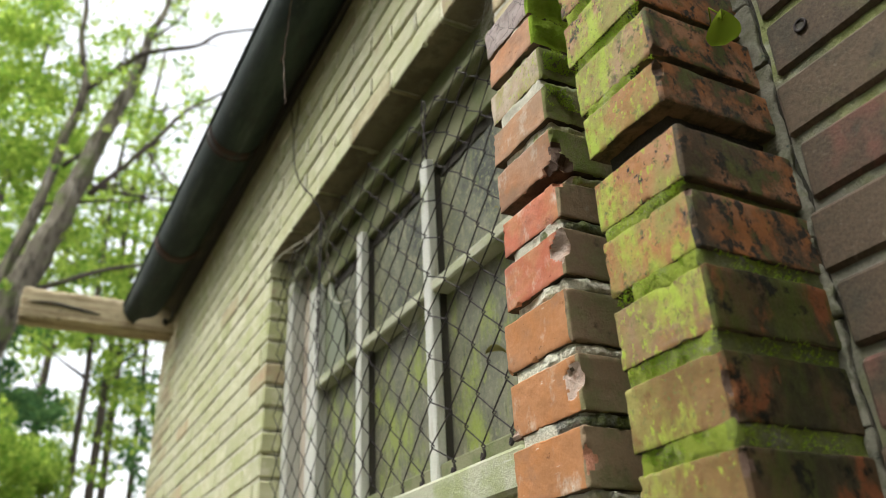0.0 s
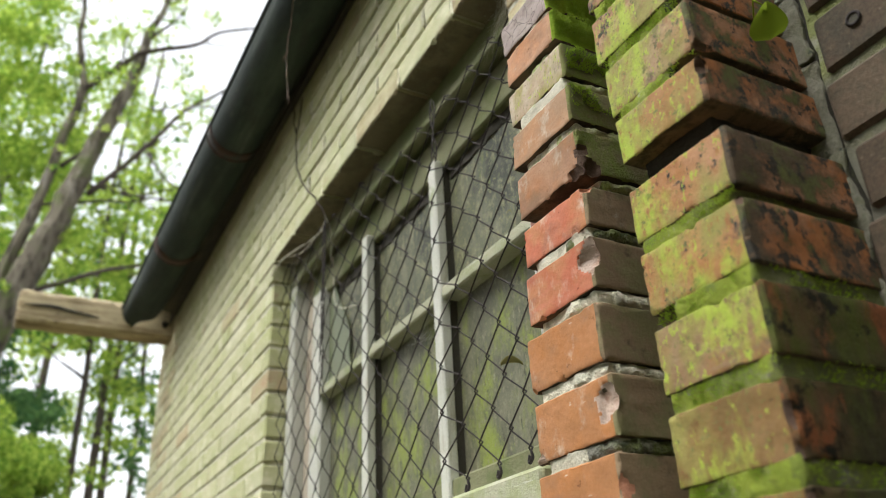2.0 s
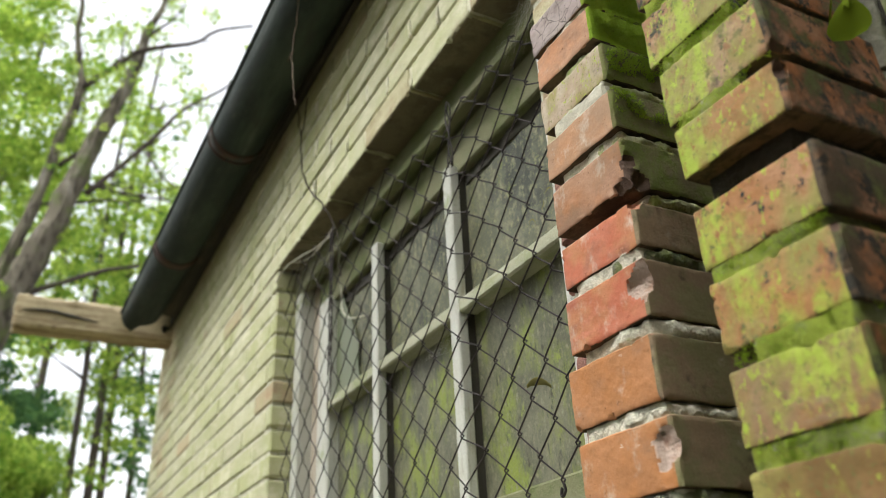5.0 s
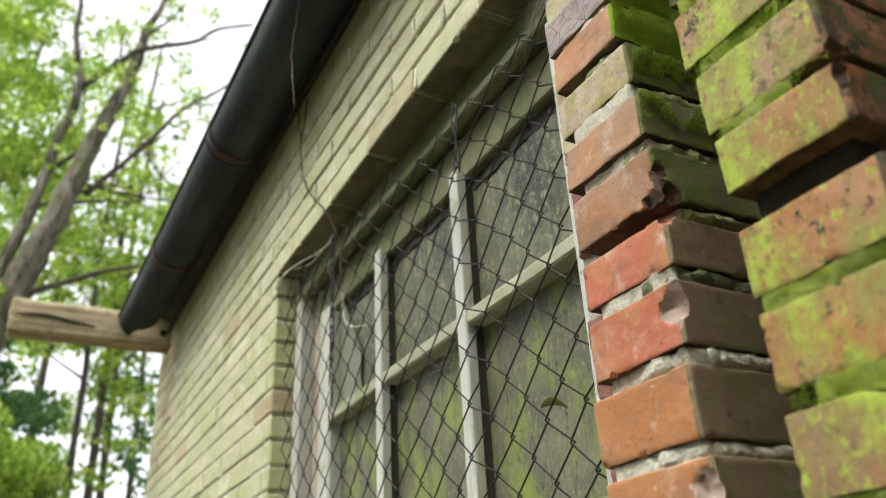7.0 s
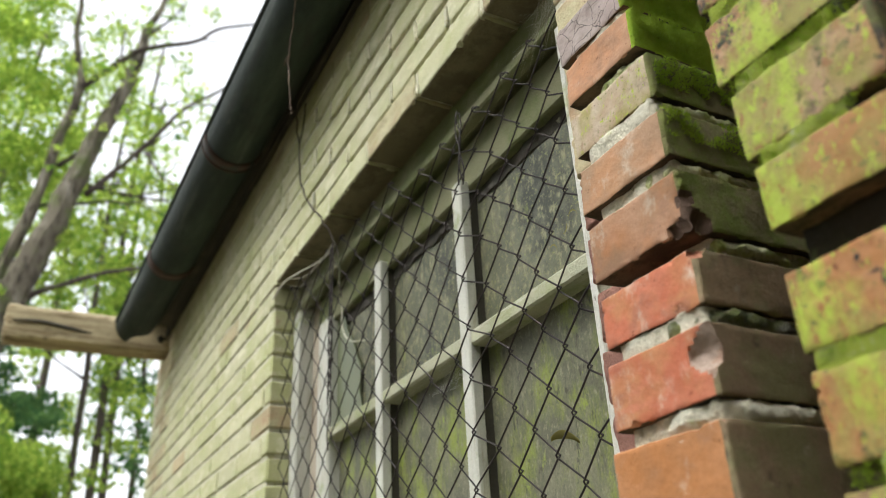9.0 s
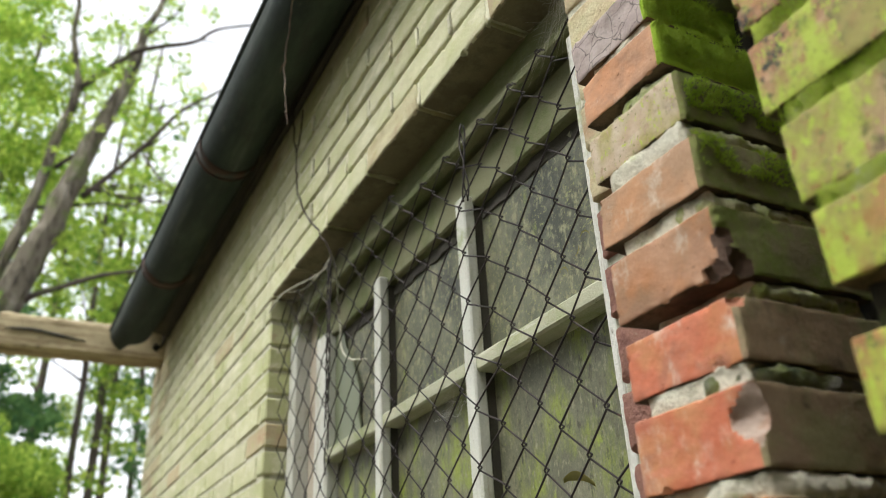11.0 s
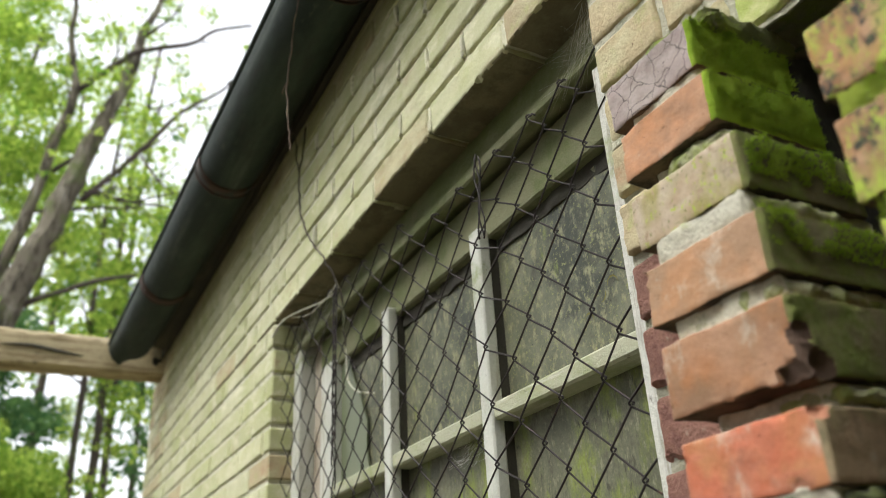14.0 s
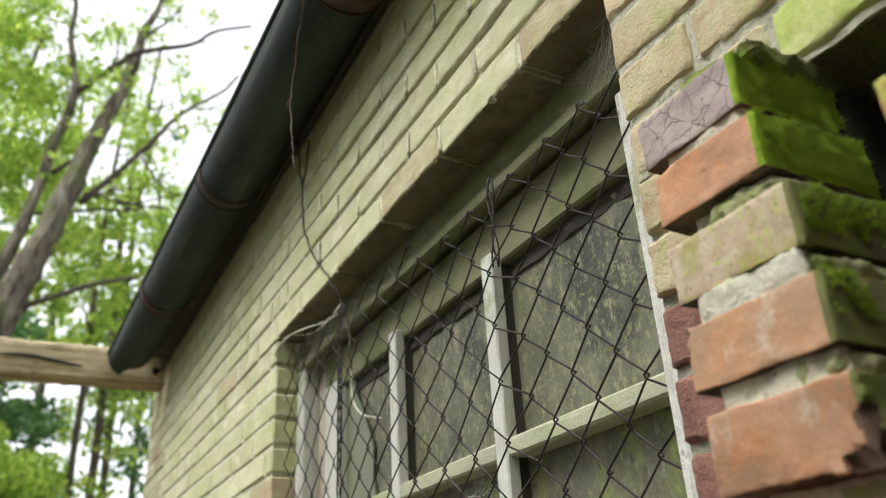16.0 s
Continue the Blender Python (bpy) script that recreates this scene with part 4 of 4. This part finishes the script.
pts = spline([(-1.52, -0.02, 2.56), (-1.500, -0.02, 2.45), (-1.472, -0.02, 2.381), (-1.455, -0.02, 2.28), (-1.411, -0.02, 2.183), (-1.32, -0.022, 2.085), (-1.245, -0.02, 2.01), (-1.225, 0.01, 1.93), (-1.219, 0.02, 1.80)], 8)
part("stem", tube([p + noise.noise_vector(p * 40) * 0.004 for p in pts], 0.0025, 5, wobble=0.25), dark_bark, vine)
pts = spline([(-1.45, -0.012, 2.52), (-1.455, -0.015, 2.44), (-1.470, -0.02, 2.38)], 6)
part("stem", tube(pts, 0.0022, 5, wobble=0.25), dark_bark, vine)
root = thing("dry_root", (-1.7, 0.0, 2.0), "pale bleached root straggling across the window corner", "root")
pts = spline([(-1.725, -0.004, 1.99), (-1.66, 0.01, 2.02), (-1.54, 0.02, 2.004), (-1.45, 0.025, 1.985), (-1.369, 0.02, 1.965), (-1.30, 0.02, 1.955)], 6)
part("strand", tube(pts, [0.0032 - 0.00006 * i for i in range(len(pts))], 6, wobble=0.3), pale_root, root)
pts = spline([(-1.62, 0.02, 2.015), (-1.52, 0.03, 1.985), (-1.40, 0.03, 1.975), (-1.30, 0.03, 1.985)], 6)
part("strand", tube(pts, 0.0016, 6, wobble=0.3), pale_root, root)
webs = bmesh.new()
wr = random.Random(3)
for s in range(70):
    a = Vector((-0.280 - wr.random() * 0.02, 0.005 + wr.random() * 0.02, 1.90 + wr.random() * 0.10))
    b = Vector((-0.31 - wr.random() * 0.16, 0.03 + wr.random() * 0.05, 1.90 + wr.random() * 0.12))
    m = (a + b) / 2 + Vector((0.01 * wr.random(), -0.01 * wr.random(), -0.025 * wr.random()))
    tube(spline([a, m, b], 4), 0.00009 + 0.00022 * wr.random() ** 3, 3, webs, closed_ends=False)
single("cobweb", webs, web_thread, "dusty cobweb in the window corner", "cobweb", "stuff")


def cobweb(low, high, count, seed, label):
    wr = random.Random(seed)
    bm = bmesh.new()
    for _ in range(count):
        a, b = (Vector([wr.uniform(low[i], high[i]) for i in range(3)]) for _ in range(2))
        m = (a + b) / 2 + Vector((0, 0, -0.012 * wr.random()))
        tube(spline([a, m, b], 4), 0.00009 + 0.00018 * wr.random() ** 3, 3, bm, closed_ends=False)
    single("cobweb", bm, web_thread, label, "cobweb", "stuff")


cobweb((-0.92, 0.082, 1.470), (-0.77, 0.115, 1.517), 26, 5, "dusty cobweb under a glazing bar")
cobweb((-1.70, 0.01, 1.88), (-1.30, 0.07, 2.02), 40, 6, "dusty cobweb behind the netting's upper corner")

# ---- trees ----
def leaves(count, clumps, size, seed):
    r = np.random.RandomState(seed)
    c = np.array([q[:3] for q in clumps])
    s = np.array([q[3] for q in clumps])
    pick = r.choice(len(clumps), count, p=s ** 2.2 / (s ** 2.2).sum())
    d = r.normal(size=(count, 3))
    d *= (r.rand(count) ** 0.45 / np.linalg.norm(d, axis=1))[:, None]
    pos = c[pick] + d * s[pick][:, None] * np.array((1, 1, 0.62))
    u = r.normal(size=(count, 3))
    u /= np.linalg.norm(u, axis=1)[:, None]
    w = np.cross(u, r.normal(size=(count, 3)))
    w /= np.linalg.norm(w, axis=1)[:, None]
    sz = size * (0.6 + 0.8 * r.rand(count))[:, None]
    fold = np.cross(u, w) * sz * 0.18
    v = np.stack([pos - u * sz, pos + w * sz * 0.55 + fold, pos + u * sz, pos - w * sz * 0.55 + fold], 1).reshape(-1, 3)
    i = np.arange(count)[:, None] * 4
    f = np.concatenate([np.hstack([i, i + 1, i + 2]), np.hstack([i, i + 2, i + 3])])
    me = bpy.data.meshes.new("crown")
    me.from_pydata(v.tolist(), [], f.tolist())
    return me


def tree(at, label, trunk_material, limbs, clumps, count, size, leaf_mat, seed, group=""):
    """limbs: (points, first radius, last radius)."""
    ob = thing("tree", at, label, "tree", group)
    for k, (pts, r0, r1) in enumerate(limbs):
        line = spline(pts, 5)
        line = [p + noise.noise_vector(p * 1.7 + Vector((k, 0, 0))) * 0.05 * min(1, i / 3) for i, p in enumerate(line)]
        rad = [r0 + (r1 - r0) * i / (len(line) - 1) for i in range(len(line))]
        part("trunk" if k == 0 else "limb", tube(line, rad, 8, wobble=0.12), trunk_material if k < 2 or trunk_material is dark_bark else dark_bark, ob)
    me = leaves(count, clumps, size, seed)
    me.materials.append(leaf_mat)
    crown = new("crown", me)
    hang(crown, ob)
    tagged(crown, kind="stuff")
    return ob


def scatter(centre, spread, n, r0, r1, seed):
    r = random.Random(seed)
    return [(centre[0] + r.gauss(0, spread[0]), centre[1] + r.gauss(0, spread[1]), centre[2] + r.gauss(0, spread[2]), r.uniform(r0, r1)) for _ in range(n)]


MAIN = [
    ([(-9.9, -1.9, 0), (-9.8, -1.65, 2.0), (-9.7, -1.3, 3.8), (-9.6, -1.01, 5.02), (-9.6, -0.79, 5.75), (-9.6, -0.53, 6.81), (-9.6, -0.32, 7.65), (-9.6, -0.13, 8.49), (-9.6, 0.02, 9.4), (-9.6, 0.21, 10.21), (-9.6, 0.3, 11.7)], 0.27, 0.015),
    ([(-9.7, -1.3, 4.7), (-9.75, -1.17, 5.43), (-9.75, -1.02, 6.18), (-9.75, -0.91, 7.12), (-9.75, -0.75, 7.96), (-9.75, -0.74, 8.36), (-9.75, -0.84, 8.83), (-9.75, -0.93, 9.6), (-9.75, -1.0, 10.7)], 0.095, 0.03),
    ([(-9.75, -0.72, 8.26), (-9.67, -0.57, 8.43), (-9.5, -0.19, 8.84), (-9.42, 0.05, 9.01), (-9.25, 0.69, 9.25), (-9.17, 1.02, 9.58), (-9.0, 1.51, 9.66)], 0.058, 0.018),
    ([(-9.6, -0.42, 6.53), (-9.46, 0.09, 7.16), (-9.31, 0.55, 7.86), (-9.17, 1.18, 8.54), (-9.1, 1.32, 8.76)], 0.046, 0.012),
    ([(-9.6, -0.91, 4.95), (-9.53, -0.67, 5.12), (-9.38, -0.07, 5.36), (-9.3, 0.34, 5.47)], 0.045, 0.02),
    ([(-9.75, -0.81, 6.96), (-9.67, -0.64, 7.14), (-9.58, -0.46, 7.32), (-9.5, -0.37, 7.66)], 0.035, 0.02),
    ([(-9.75, -0.98, 6.32), (-9.53, -0.27, 6.44), (-9.41, 0.07, 6.41), (-9.3, 0.29, 6.43)], 0.022, 0.012),
    ([(-9.6, -0.4, 6.67), (-9.47, -0.02, 6.6), (-9.2, 0.6, 6.41)], 0.028, 0.012),
    ([(-9.4, 0.22, 7.25), (-9.3, 0.43, 6.88), (-9.2, 0.65, 6.68)], 0.02, 0.008),
    ([(-9.6, 0.02, 9.4), (-9.5, 0.32, 9.7), (-9.4, 0.51, 10.1)], 0.028, 0.01),
    ([(-9.6, -0.13, 8.49), (-9.65, -0.27, 9.01), (-9.7, -0.27, 9.53)], 0.022, 0.01),
]
tw = random.Random(21)
for base in (MAIN[2][0], MAIN[3][0], MAIN[7][0], MAIN[0][0][6:10], MAIN[1][0][3:]):
    for _ in range(5):
        j = tw.randrange(1, len(base))
        a, b = Vector(base[j - 1]), Vector(base[j])
        s = a.lerp(b, tw.random())
        way = (b - a).normalized() + Vector((tw.uniform(-0.6, 0.6), tw.uniform(-0.7, 0.9), tw.uniform(-0.6, 0.6)))
        far_end = s + way * tw.uniform(0.25, 0.6)
        MAIN.append(([s, s.lerp(far_end, 0.5) + Vector((0, 0, tw.uniform(-0.06, 0.06))), far_end], 0.014, 0.004))
crown_main = (scatter((-10.6, -1.9, 8.6), (0.5, 0.65, 1.5), 80, 0.15, 0.5, 1) + scatter((-10.4, -0.9, 7.0), (0.5, 0.5, 0.9), 34, 0.12, 0.36, 2)
              + scatter((-10.0, -0.8, 10.4), (0.6, 0.8, 0.7), 34, 0.12, 0.36, 3) + scatter((-10.0, 0.35, 9.0), (0.5, 0.6, 0.9), 26, 0.08, 0.22, 4)
              + scatter((-9.9, 0.5, 7.6), (0.4, 0.4, 0.7), 18, 0.07, 0.2, 14) + scatter((-10.2, 0.1, 5.8), (0.4, 0.5, 0.35), 26, 0.1, 0.28, 15)
              + scatter((-9.15, -0.6, 7.6), (0.2, 0.55, 1.2), 22, 0.06, 0.2, 16))
tree((-9.9, -1.9, 0), "leaning deciduous tree with forked grey trunk and bright leaves", bark, MAIN, crown_main, 15000, 0.045, fresh_leaf, 11)

r = random.Random(5)
# x, y, height, trunk radius, leaves, how many, middle and spread of the crown as parts of the height
WOOD = ((-17.0, 0.30, 15, 0.09, fresh_leaf, 4200, 0.58, 0.15), (-18.0, 0.79, 16, 0.12, fresh_leaf, 4200, 0.60, 0.15), (-18.6, 1.06, 15, 0.11, fresh_leaf, 3600, 0.62, 0.16),
        (-21.0, 1.94, 14, 0.10, shade_leaf, 6000, 0.60, 0.18), (-16.0, -3.0, 13, 0.17, shade_leaf, 13000, 0.52, 0.20), (-15.0, -1.75, 10, 0.13, shade_leaf, 11000, 0.50, 0.14),
        (-16.5, -4.6, 14, 0.17, fresh_leaf, 12000, 0.62, 0.20), (-14.5, -3.2, 15, 0.16, fresh_leaf, 13000, 0.66, 0.19), (-20.0, -2.2, 17, 0.17, fresh_leaf, 11000, 0.70, 0.15), (-25.0, -0.4, 19, 0.16, fresh_leaf, 5000, 0.66, 0.13))
for k, (x, y, h, thick, mat_leaf, n, mid_crown, spread) in enumerate(WOOD):
    top = (x + r.uniform(-0.4, 0.4), y + r.uniform(-0.3, 0.3), h)
    limbs = [([(x, y, 0), (x + 0.1, y + 0.03, h * 0.35), (x - 0.1, y - 0.04, h * 0.7), top], thick, thick * 0.35)]
    for j in range(7):
        z = h * (0.42 + 0.075 * j)
        a = r.uniform(0, 6.28)
        limbs.append(([(x, y, z), (x + 0.6 * math.cos(a), y + 0.6 * math.sin(a), z + 0.3), (x + 1.2 * math.cos(a), y + 1.2 * math.sin(a), z + 0.75)], thick * 0.3, 0.012))
    clumps = scatter((x, y, h * mid_crown), (1.0, 0.8, h * spread), 60, 0.18, 0.6, 20 + k)
    tree((x, y, 0), "woodland tree with a dark straight trunk, far behind the shed", dark_bark, limbs, clumps, int(n * 0.8), 0.075, mat_leaf, 30 + k, "woodland trees")
# unseen trees, added around the shed's front to block low light
edge = tree((-4.6, -6.6, 0), "unseen leafy tree added to hold low light off the shed", dark_bark,
            [([(-4.6, -6.6, 0), (-4.5, -6.5, 3), (-4.7, -6.6, 6), (-4.6, -6.6, 8.5)], 0.2, 0.05)],
            scatter((-4.6, -6.6, 4.2), (1.3, 1.1, 1.9), 40, 0.6, 1.3, 90), 14000, 0.10, shade_leaf, 91, "wood edge trees")
for k, (x, y) in enumerate(((-1.2, -8.2), (2.6, -7.8), (5.8, -6.2), (6.2, -2.2), (5.6, 1.6))):
    copy_thing(edge, pose(x, y, 0, 0, 0, 70 * k + 30))

for k, (x, y, z, s, m) in enumerate(((-12.5, -1.0, 3.2, 0.6, fresh_leaf), (-13.5, -0.45, 3.4, 0.5, fresh_leaf), (-14.5, -1.9, 3.9, 0.9, shade_leaf))):
    limbs = [([(x, y, 0), (x + 0.05, y, z * 0.5), (x, y + 0.1, z)], 0.05, 0.02), ([(x, y, z * 0.5), (x + 0.3, y + 0.2, z * 0.8), (x + 0.4, y + 0.3, z)], 0.03, 0.01)]
    tree((x, y, 0), "leafy understorey shrub at the wood's edge", dark_bark, limbs, scatter((x, y, z), (0.35, 0.25, 0.45), 12, s * 0.4, s, 60 + k), 4200, 0.045, m, 70 + k, "understorey shrubs")

# ---- wall bricks ----
def brick_mesh(w, h, d, seed, mats, shade_below=False):
    """A brick from x 0 to w and y 0 to d, with softened edges."""
    r = random.Random(seed)
    bm = bmesh.new()
    bmesh.ops.create_cube(bm, size=1.0)
    for v in bm.verts:
        v.co = ((v.co.x + 0.5) * w + r.uniform(-0.0018, 0.0018), (v.co.y + 0.5) * d + r.uniform(-0.001, 0.001), (v.co.z + 0.5) * h + r.uniform(-0.0015, 0.0015))
    bmesh.ops.bevel(bm, geom=bm.edges[:], offset=0.0045, segments=1, affect="EDGES")
    # bottom faces of the lintel row get the shade-toned colour
    if shade_below:
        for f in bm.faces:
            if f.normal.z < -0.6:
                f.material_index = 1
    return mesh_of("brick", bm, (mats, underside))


brick_kinds = {}


def wall_brick(x, z, w, h, mats, proud=0.0, depth=0.10, joined=None):
    if joined is None and x + w > -0.30 and x < 0.20 and 0.9 < z < 2.3 or (joined is None and -1.25 < x < 0.2 and LINTEL - 0.001 < z < 2.42):
        if -0.30 < x < -0.27:
            x, w = x + 0.008, w - 0.008
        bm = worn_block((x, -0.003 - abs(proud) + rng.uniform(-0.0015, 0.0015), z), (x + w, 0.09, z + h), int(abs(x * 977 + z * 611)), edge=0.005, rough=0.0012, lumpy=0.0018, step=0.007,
                        chips=[((x + rng.random() * w, -0.006, z + rng.choice((0, h))), rng.uniform(0.004, 0.010)) for _ in range(5)], shade_below=abs(z - LINTEL) < 0.001)
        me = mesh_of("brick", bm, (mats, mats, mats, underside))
        new("brick", me).parent = wall
        return
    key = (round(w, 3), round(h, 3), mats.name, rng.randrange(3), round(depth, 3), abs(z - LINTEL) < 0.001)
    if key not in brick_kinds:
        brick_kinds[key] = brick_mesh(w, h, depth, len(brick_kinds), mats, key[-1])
    y = -proud + rng.uniform(-0.0015, 0.0015)
    m = pose(x, y, z, rng.uniform(-0.4, 0.4), rng.uniform(-0.35, 0.35), rng.uniform(-0.4, 0.4))
    if joined is not None:
        joined.append((brick_kinds[key], m))
        return
    ob = new("brick", brick_kinds[key])
    ob.matrix_basis = m
    ob.parent = wall


def course(z, h, x0, x1, shift, choose, joined_below=None, pitch=0.26, joint=0.010, proud=0.0):
    x = x0 - shift
    while x < x1 - 0.02:
        a, b = max(x, x0), min(x + pitch - joint, x1)
        if b - a > 0.03:
            wall_brick(round(a, 3), z, round(b - a, 3), h, choose(a, z), proud, joined=far if (joined_below is not None and -3.7 < a and b < joined_below) else None)
        x += pitch


far = []
PITCH = 0.0725
BED = 0.011


def paint(x, z):
    p = rng.random()
    if x > -0.30:
        return painted_brown if z > 1.80 else (painted_moss if z > 1.70 and x > -0.09 else (painted_brown if z > 1.57 else crimson))
    if x < -3.7:
        return painted_brown if p < 0.6 else painted
    return painted_brown if p < 0.03 else painted


k = 0
while LINTEL + k * PITCH < TOP - 0.02:
    z = LINTEL + k * PITCH + (0 if k == 0 else BED * 0.5)
    hgt = PITCH - BED * (0.5 if k == 0 else 1)
    edge_row = (lambda x, z: painted_brown if rng.random() < 0.65 else painted) if k == 0 else paint
    course(z, hgt, END, JAMB_L, 0.12 if k % 2 else 0.25, paint, -2.9)
    course(z, hgt, JAMB_L + 0.010, JAMB_R, 0.183 if k % 2 else 0.053, edge_row, proud=0.004 if k == 0 else 0)
    course(z, hgt, JAMB_R + 0.010, 0.62, 0.13 if k % 2 else 0.0, paint)
    k += 1
k = 1
while LINTEL - k * PITCH > 0.75:
    z = LINTEL - k * PITCH + BED * 0.5
    course(z, PITCH - BED, END, JAMB_L, 0.12 if k % 2 else 0.25, paint, -2.9)
    k += 1
PITCH_R = 0.0757
k = 1
while LINTEL - k * PITCH_R > 0.75:
    z = LINTEL - k * PITCH_R + BED * 0.5
    hgt = PITCH_R - BED
    if z > 1.70:
        course(z, hgt, JAMB_R, 0.62, 0.13 if k % 2 else 0.04, paint)
    else:
        wall_brick(JAMB_R, z, 0.145 if k % 2 else 0.120, hgt, paint(-0.2, z), rng.uniform(-0.004, 0.004), 0.10)
        course(z, hgt, 0.230 + rng.uniform(-0.006, 0.008), 0.95, 0.11 if k % 2 else 0.02, lambda x, z: raw_brick, joint=0.014, proud=0.0045)
    k += 1
k = 1
while SILL - 0.08 - k * PITCH > 0.75:
    course(SILL - 0.08 - k * PITCH, PITCH - BED, JAMB_L + 0.01, JAMB_R, 0.13 if k % 2 else 0.0, paint)
    k += 1
# uneven lime mortar around the rough bricks
bed = worn_block((-0.275, 0.0012, 1.728), (0.24, 0.0065, 2.30), 8, edge=0.001, rough=0.0020, lumpy=0.0030, step=0.009)
ob = new("mortar", mesh_of("mortar", bed, lime_mortar))
ob.parent = wall
bed = worn_block((-0.275, 0.0025, 1.20), (-0.085, 0.0065, 1.728), 9, edge=0.001, rough=0.0015, lumpy=0.003, step=0.010)
ob = new("mortar", mesh_of("mortar", bed, lime_mortar))
ob.parent = wall

bed = worn_block((0.2295, 0.0015, 0.95), (0.62, 0.0085, 1.728), 10, edge=0.001, rough=0.0015, lumpy=0.0018, step=0.008)
for v in bed.verts:
    v.co.x += crack_way(v.co.z) * min(1, max(0, 1 - (v.co.x - 0.2295) / 0.02))
ob = new("mortar", mesh_of("mortar", bed, joint_mortar))
ob.parent = wall
# crusts of mortar left standing in the upright joints over the window
for row, z in enumerate(LINTEL + k * PITCH for k in range(6)):
    x = JAMB_L + 0.010 - (0.183 if row % 2 else 0.053) + 0.25
    while x < JAMB_R:
        if x > -1.5:
            crust = worn_block((x - 0.0005, -0.003 - rng.random() * 0.003, z + 0.004 + rng.random() * 0.01), (x + 0.010, 0.004, z + PITCH - 0.008 - rng.random() * 0.012), int(x * 500 + z * 90), edge=0.002, rough=0.0015, lumpy=0.004, step=0.006)
            ob = new("mortar_crust", mesh_of("mortar_crust", crust, wall_mortar))
            ob.parent = wall
        x += 0.26

# rotted leaves clogged behind the gutter's open end
clog = bmesh.new()
for q in range(9):
    made = bmesh.ops.create_icosphere(clog, subdivisions=2, radius=1.0)["verts"]
    c = Vector((-3.76 + 0.035 * rng.random(), -0.085 + 0.012 * q + 0.02 * rng.random() - 0.03, 2.545 + 0.03 * rng.random()))
    rr = rng.uniform(0.014, 0.03)
    for v in made:
        v.co = c + v.co * rr
        v.co += noise.noise_vector(v.co * 60) * 0.012
single("leaf_clump", clog, humus_and_shade, "clump of rotted leaves at the gutter's open end", "debris", "stuff")

# the parts of the front that stay out of sight of the window

def out_of_sight(z, h, x0, x1, shift, choose):
    x = x0 - shift
    while x < x1 - 0.02:
        a, b = max(x, x0), min(x + 0.25, x1)
        if b - a > 0.03:
            wall_brick(round(a, 3), z, round(b - a, 3), h, choose(a, z), joined=far)
        x += 0.26


for k in range(10):
    z = 0.745 - PITCH * (k + 1)
    if z > 0:
        out_of_sight(z, PITCH - BED, END, -0.15, 0.12 if k % 2 else 0.25, paint)
        out_of_sight(z, PITCH - BED, 0.24, 1.6, 0.12 if k % 2 else 0.0, lambda x, z: raw_brick)
k = 1
while LINTEL - k * PITCH_R > 0.75:
    z = LINTEL - k * PITCH_R + BED * 0.5
    x0 = 0.63 if z > 1.70 else 0.96
    out_of_sight(z, PITCH_R - BED, x0, 1.6, 0.13 if k % 2 else 0.0, (lambda x, z: painted_brown) if z > 1.7 else (lambda x, z: raw_brick))
    k += 1
for k in range(8):
    z = LINTEL + k * PITCH + BED * 0.5
    if z < TOP - 0.02:
        out_of_sight(z, PITCH - BED, 0.63, 1.6, 0.13 if k % 2 else 0.0, lambda x, z: painted_brown)
groups = {}
for me, m in far:
    groups.setdefault(me.materials[0].name, (me.materials[0], []))[1].append((me, m))
for mat_far, pieces in groups.values():
    verts, faces = [], []
    for me, m in pieces:
        n0 = len(verts)
        verts += [tuple(m @ v.co) for v in me.vertices]
        faces += [[n0 + i for i in p.vertices] for p in me.polygons]
    joined = bpy.data.meshes.new("far_bricks")
    joined.from_pydata(verts, [], faces)
    joined.materials.append(mat_far)
    ob = new("far_bricks", joined)
    ob.parent = wall
    tagged(ob, kind="stuff")

# plug hole in one of the bare bricks
hole = bmesh.new()
ring = [(0.280 + 0.0065 * math.cos(a), -0.0065, 1.392 + 0.0065 * math.sin(a)) for a in np.linspace(0, 2 * math.pi, 17)]
tube(ring, 0.0016, 6, hole, closed_ends=False)
plug = thing("wall_plug", (0.28, 0, 1.392), "empty round wall plug in a dark red brick", "wall plug")
part("rim", hole, wire_metal, plug)
part("socket", tube([(0.280, -0.0062, 1.392), (0.280, 0.002, 1.392)], 0.0055, 12), dark_timber, plug)
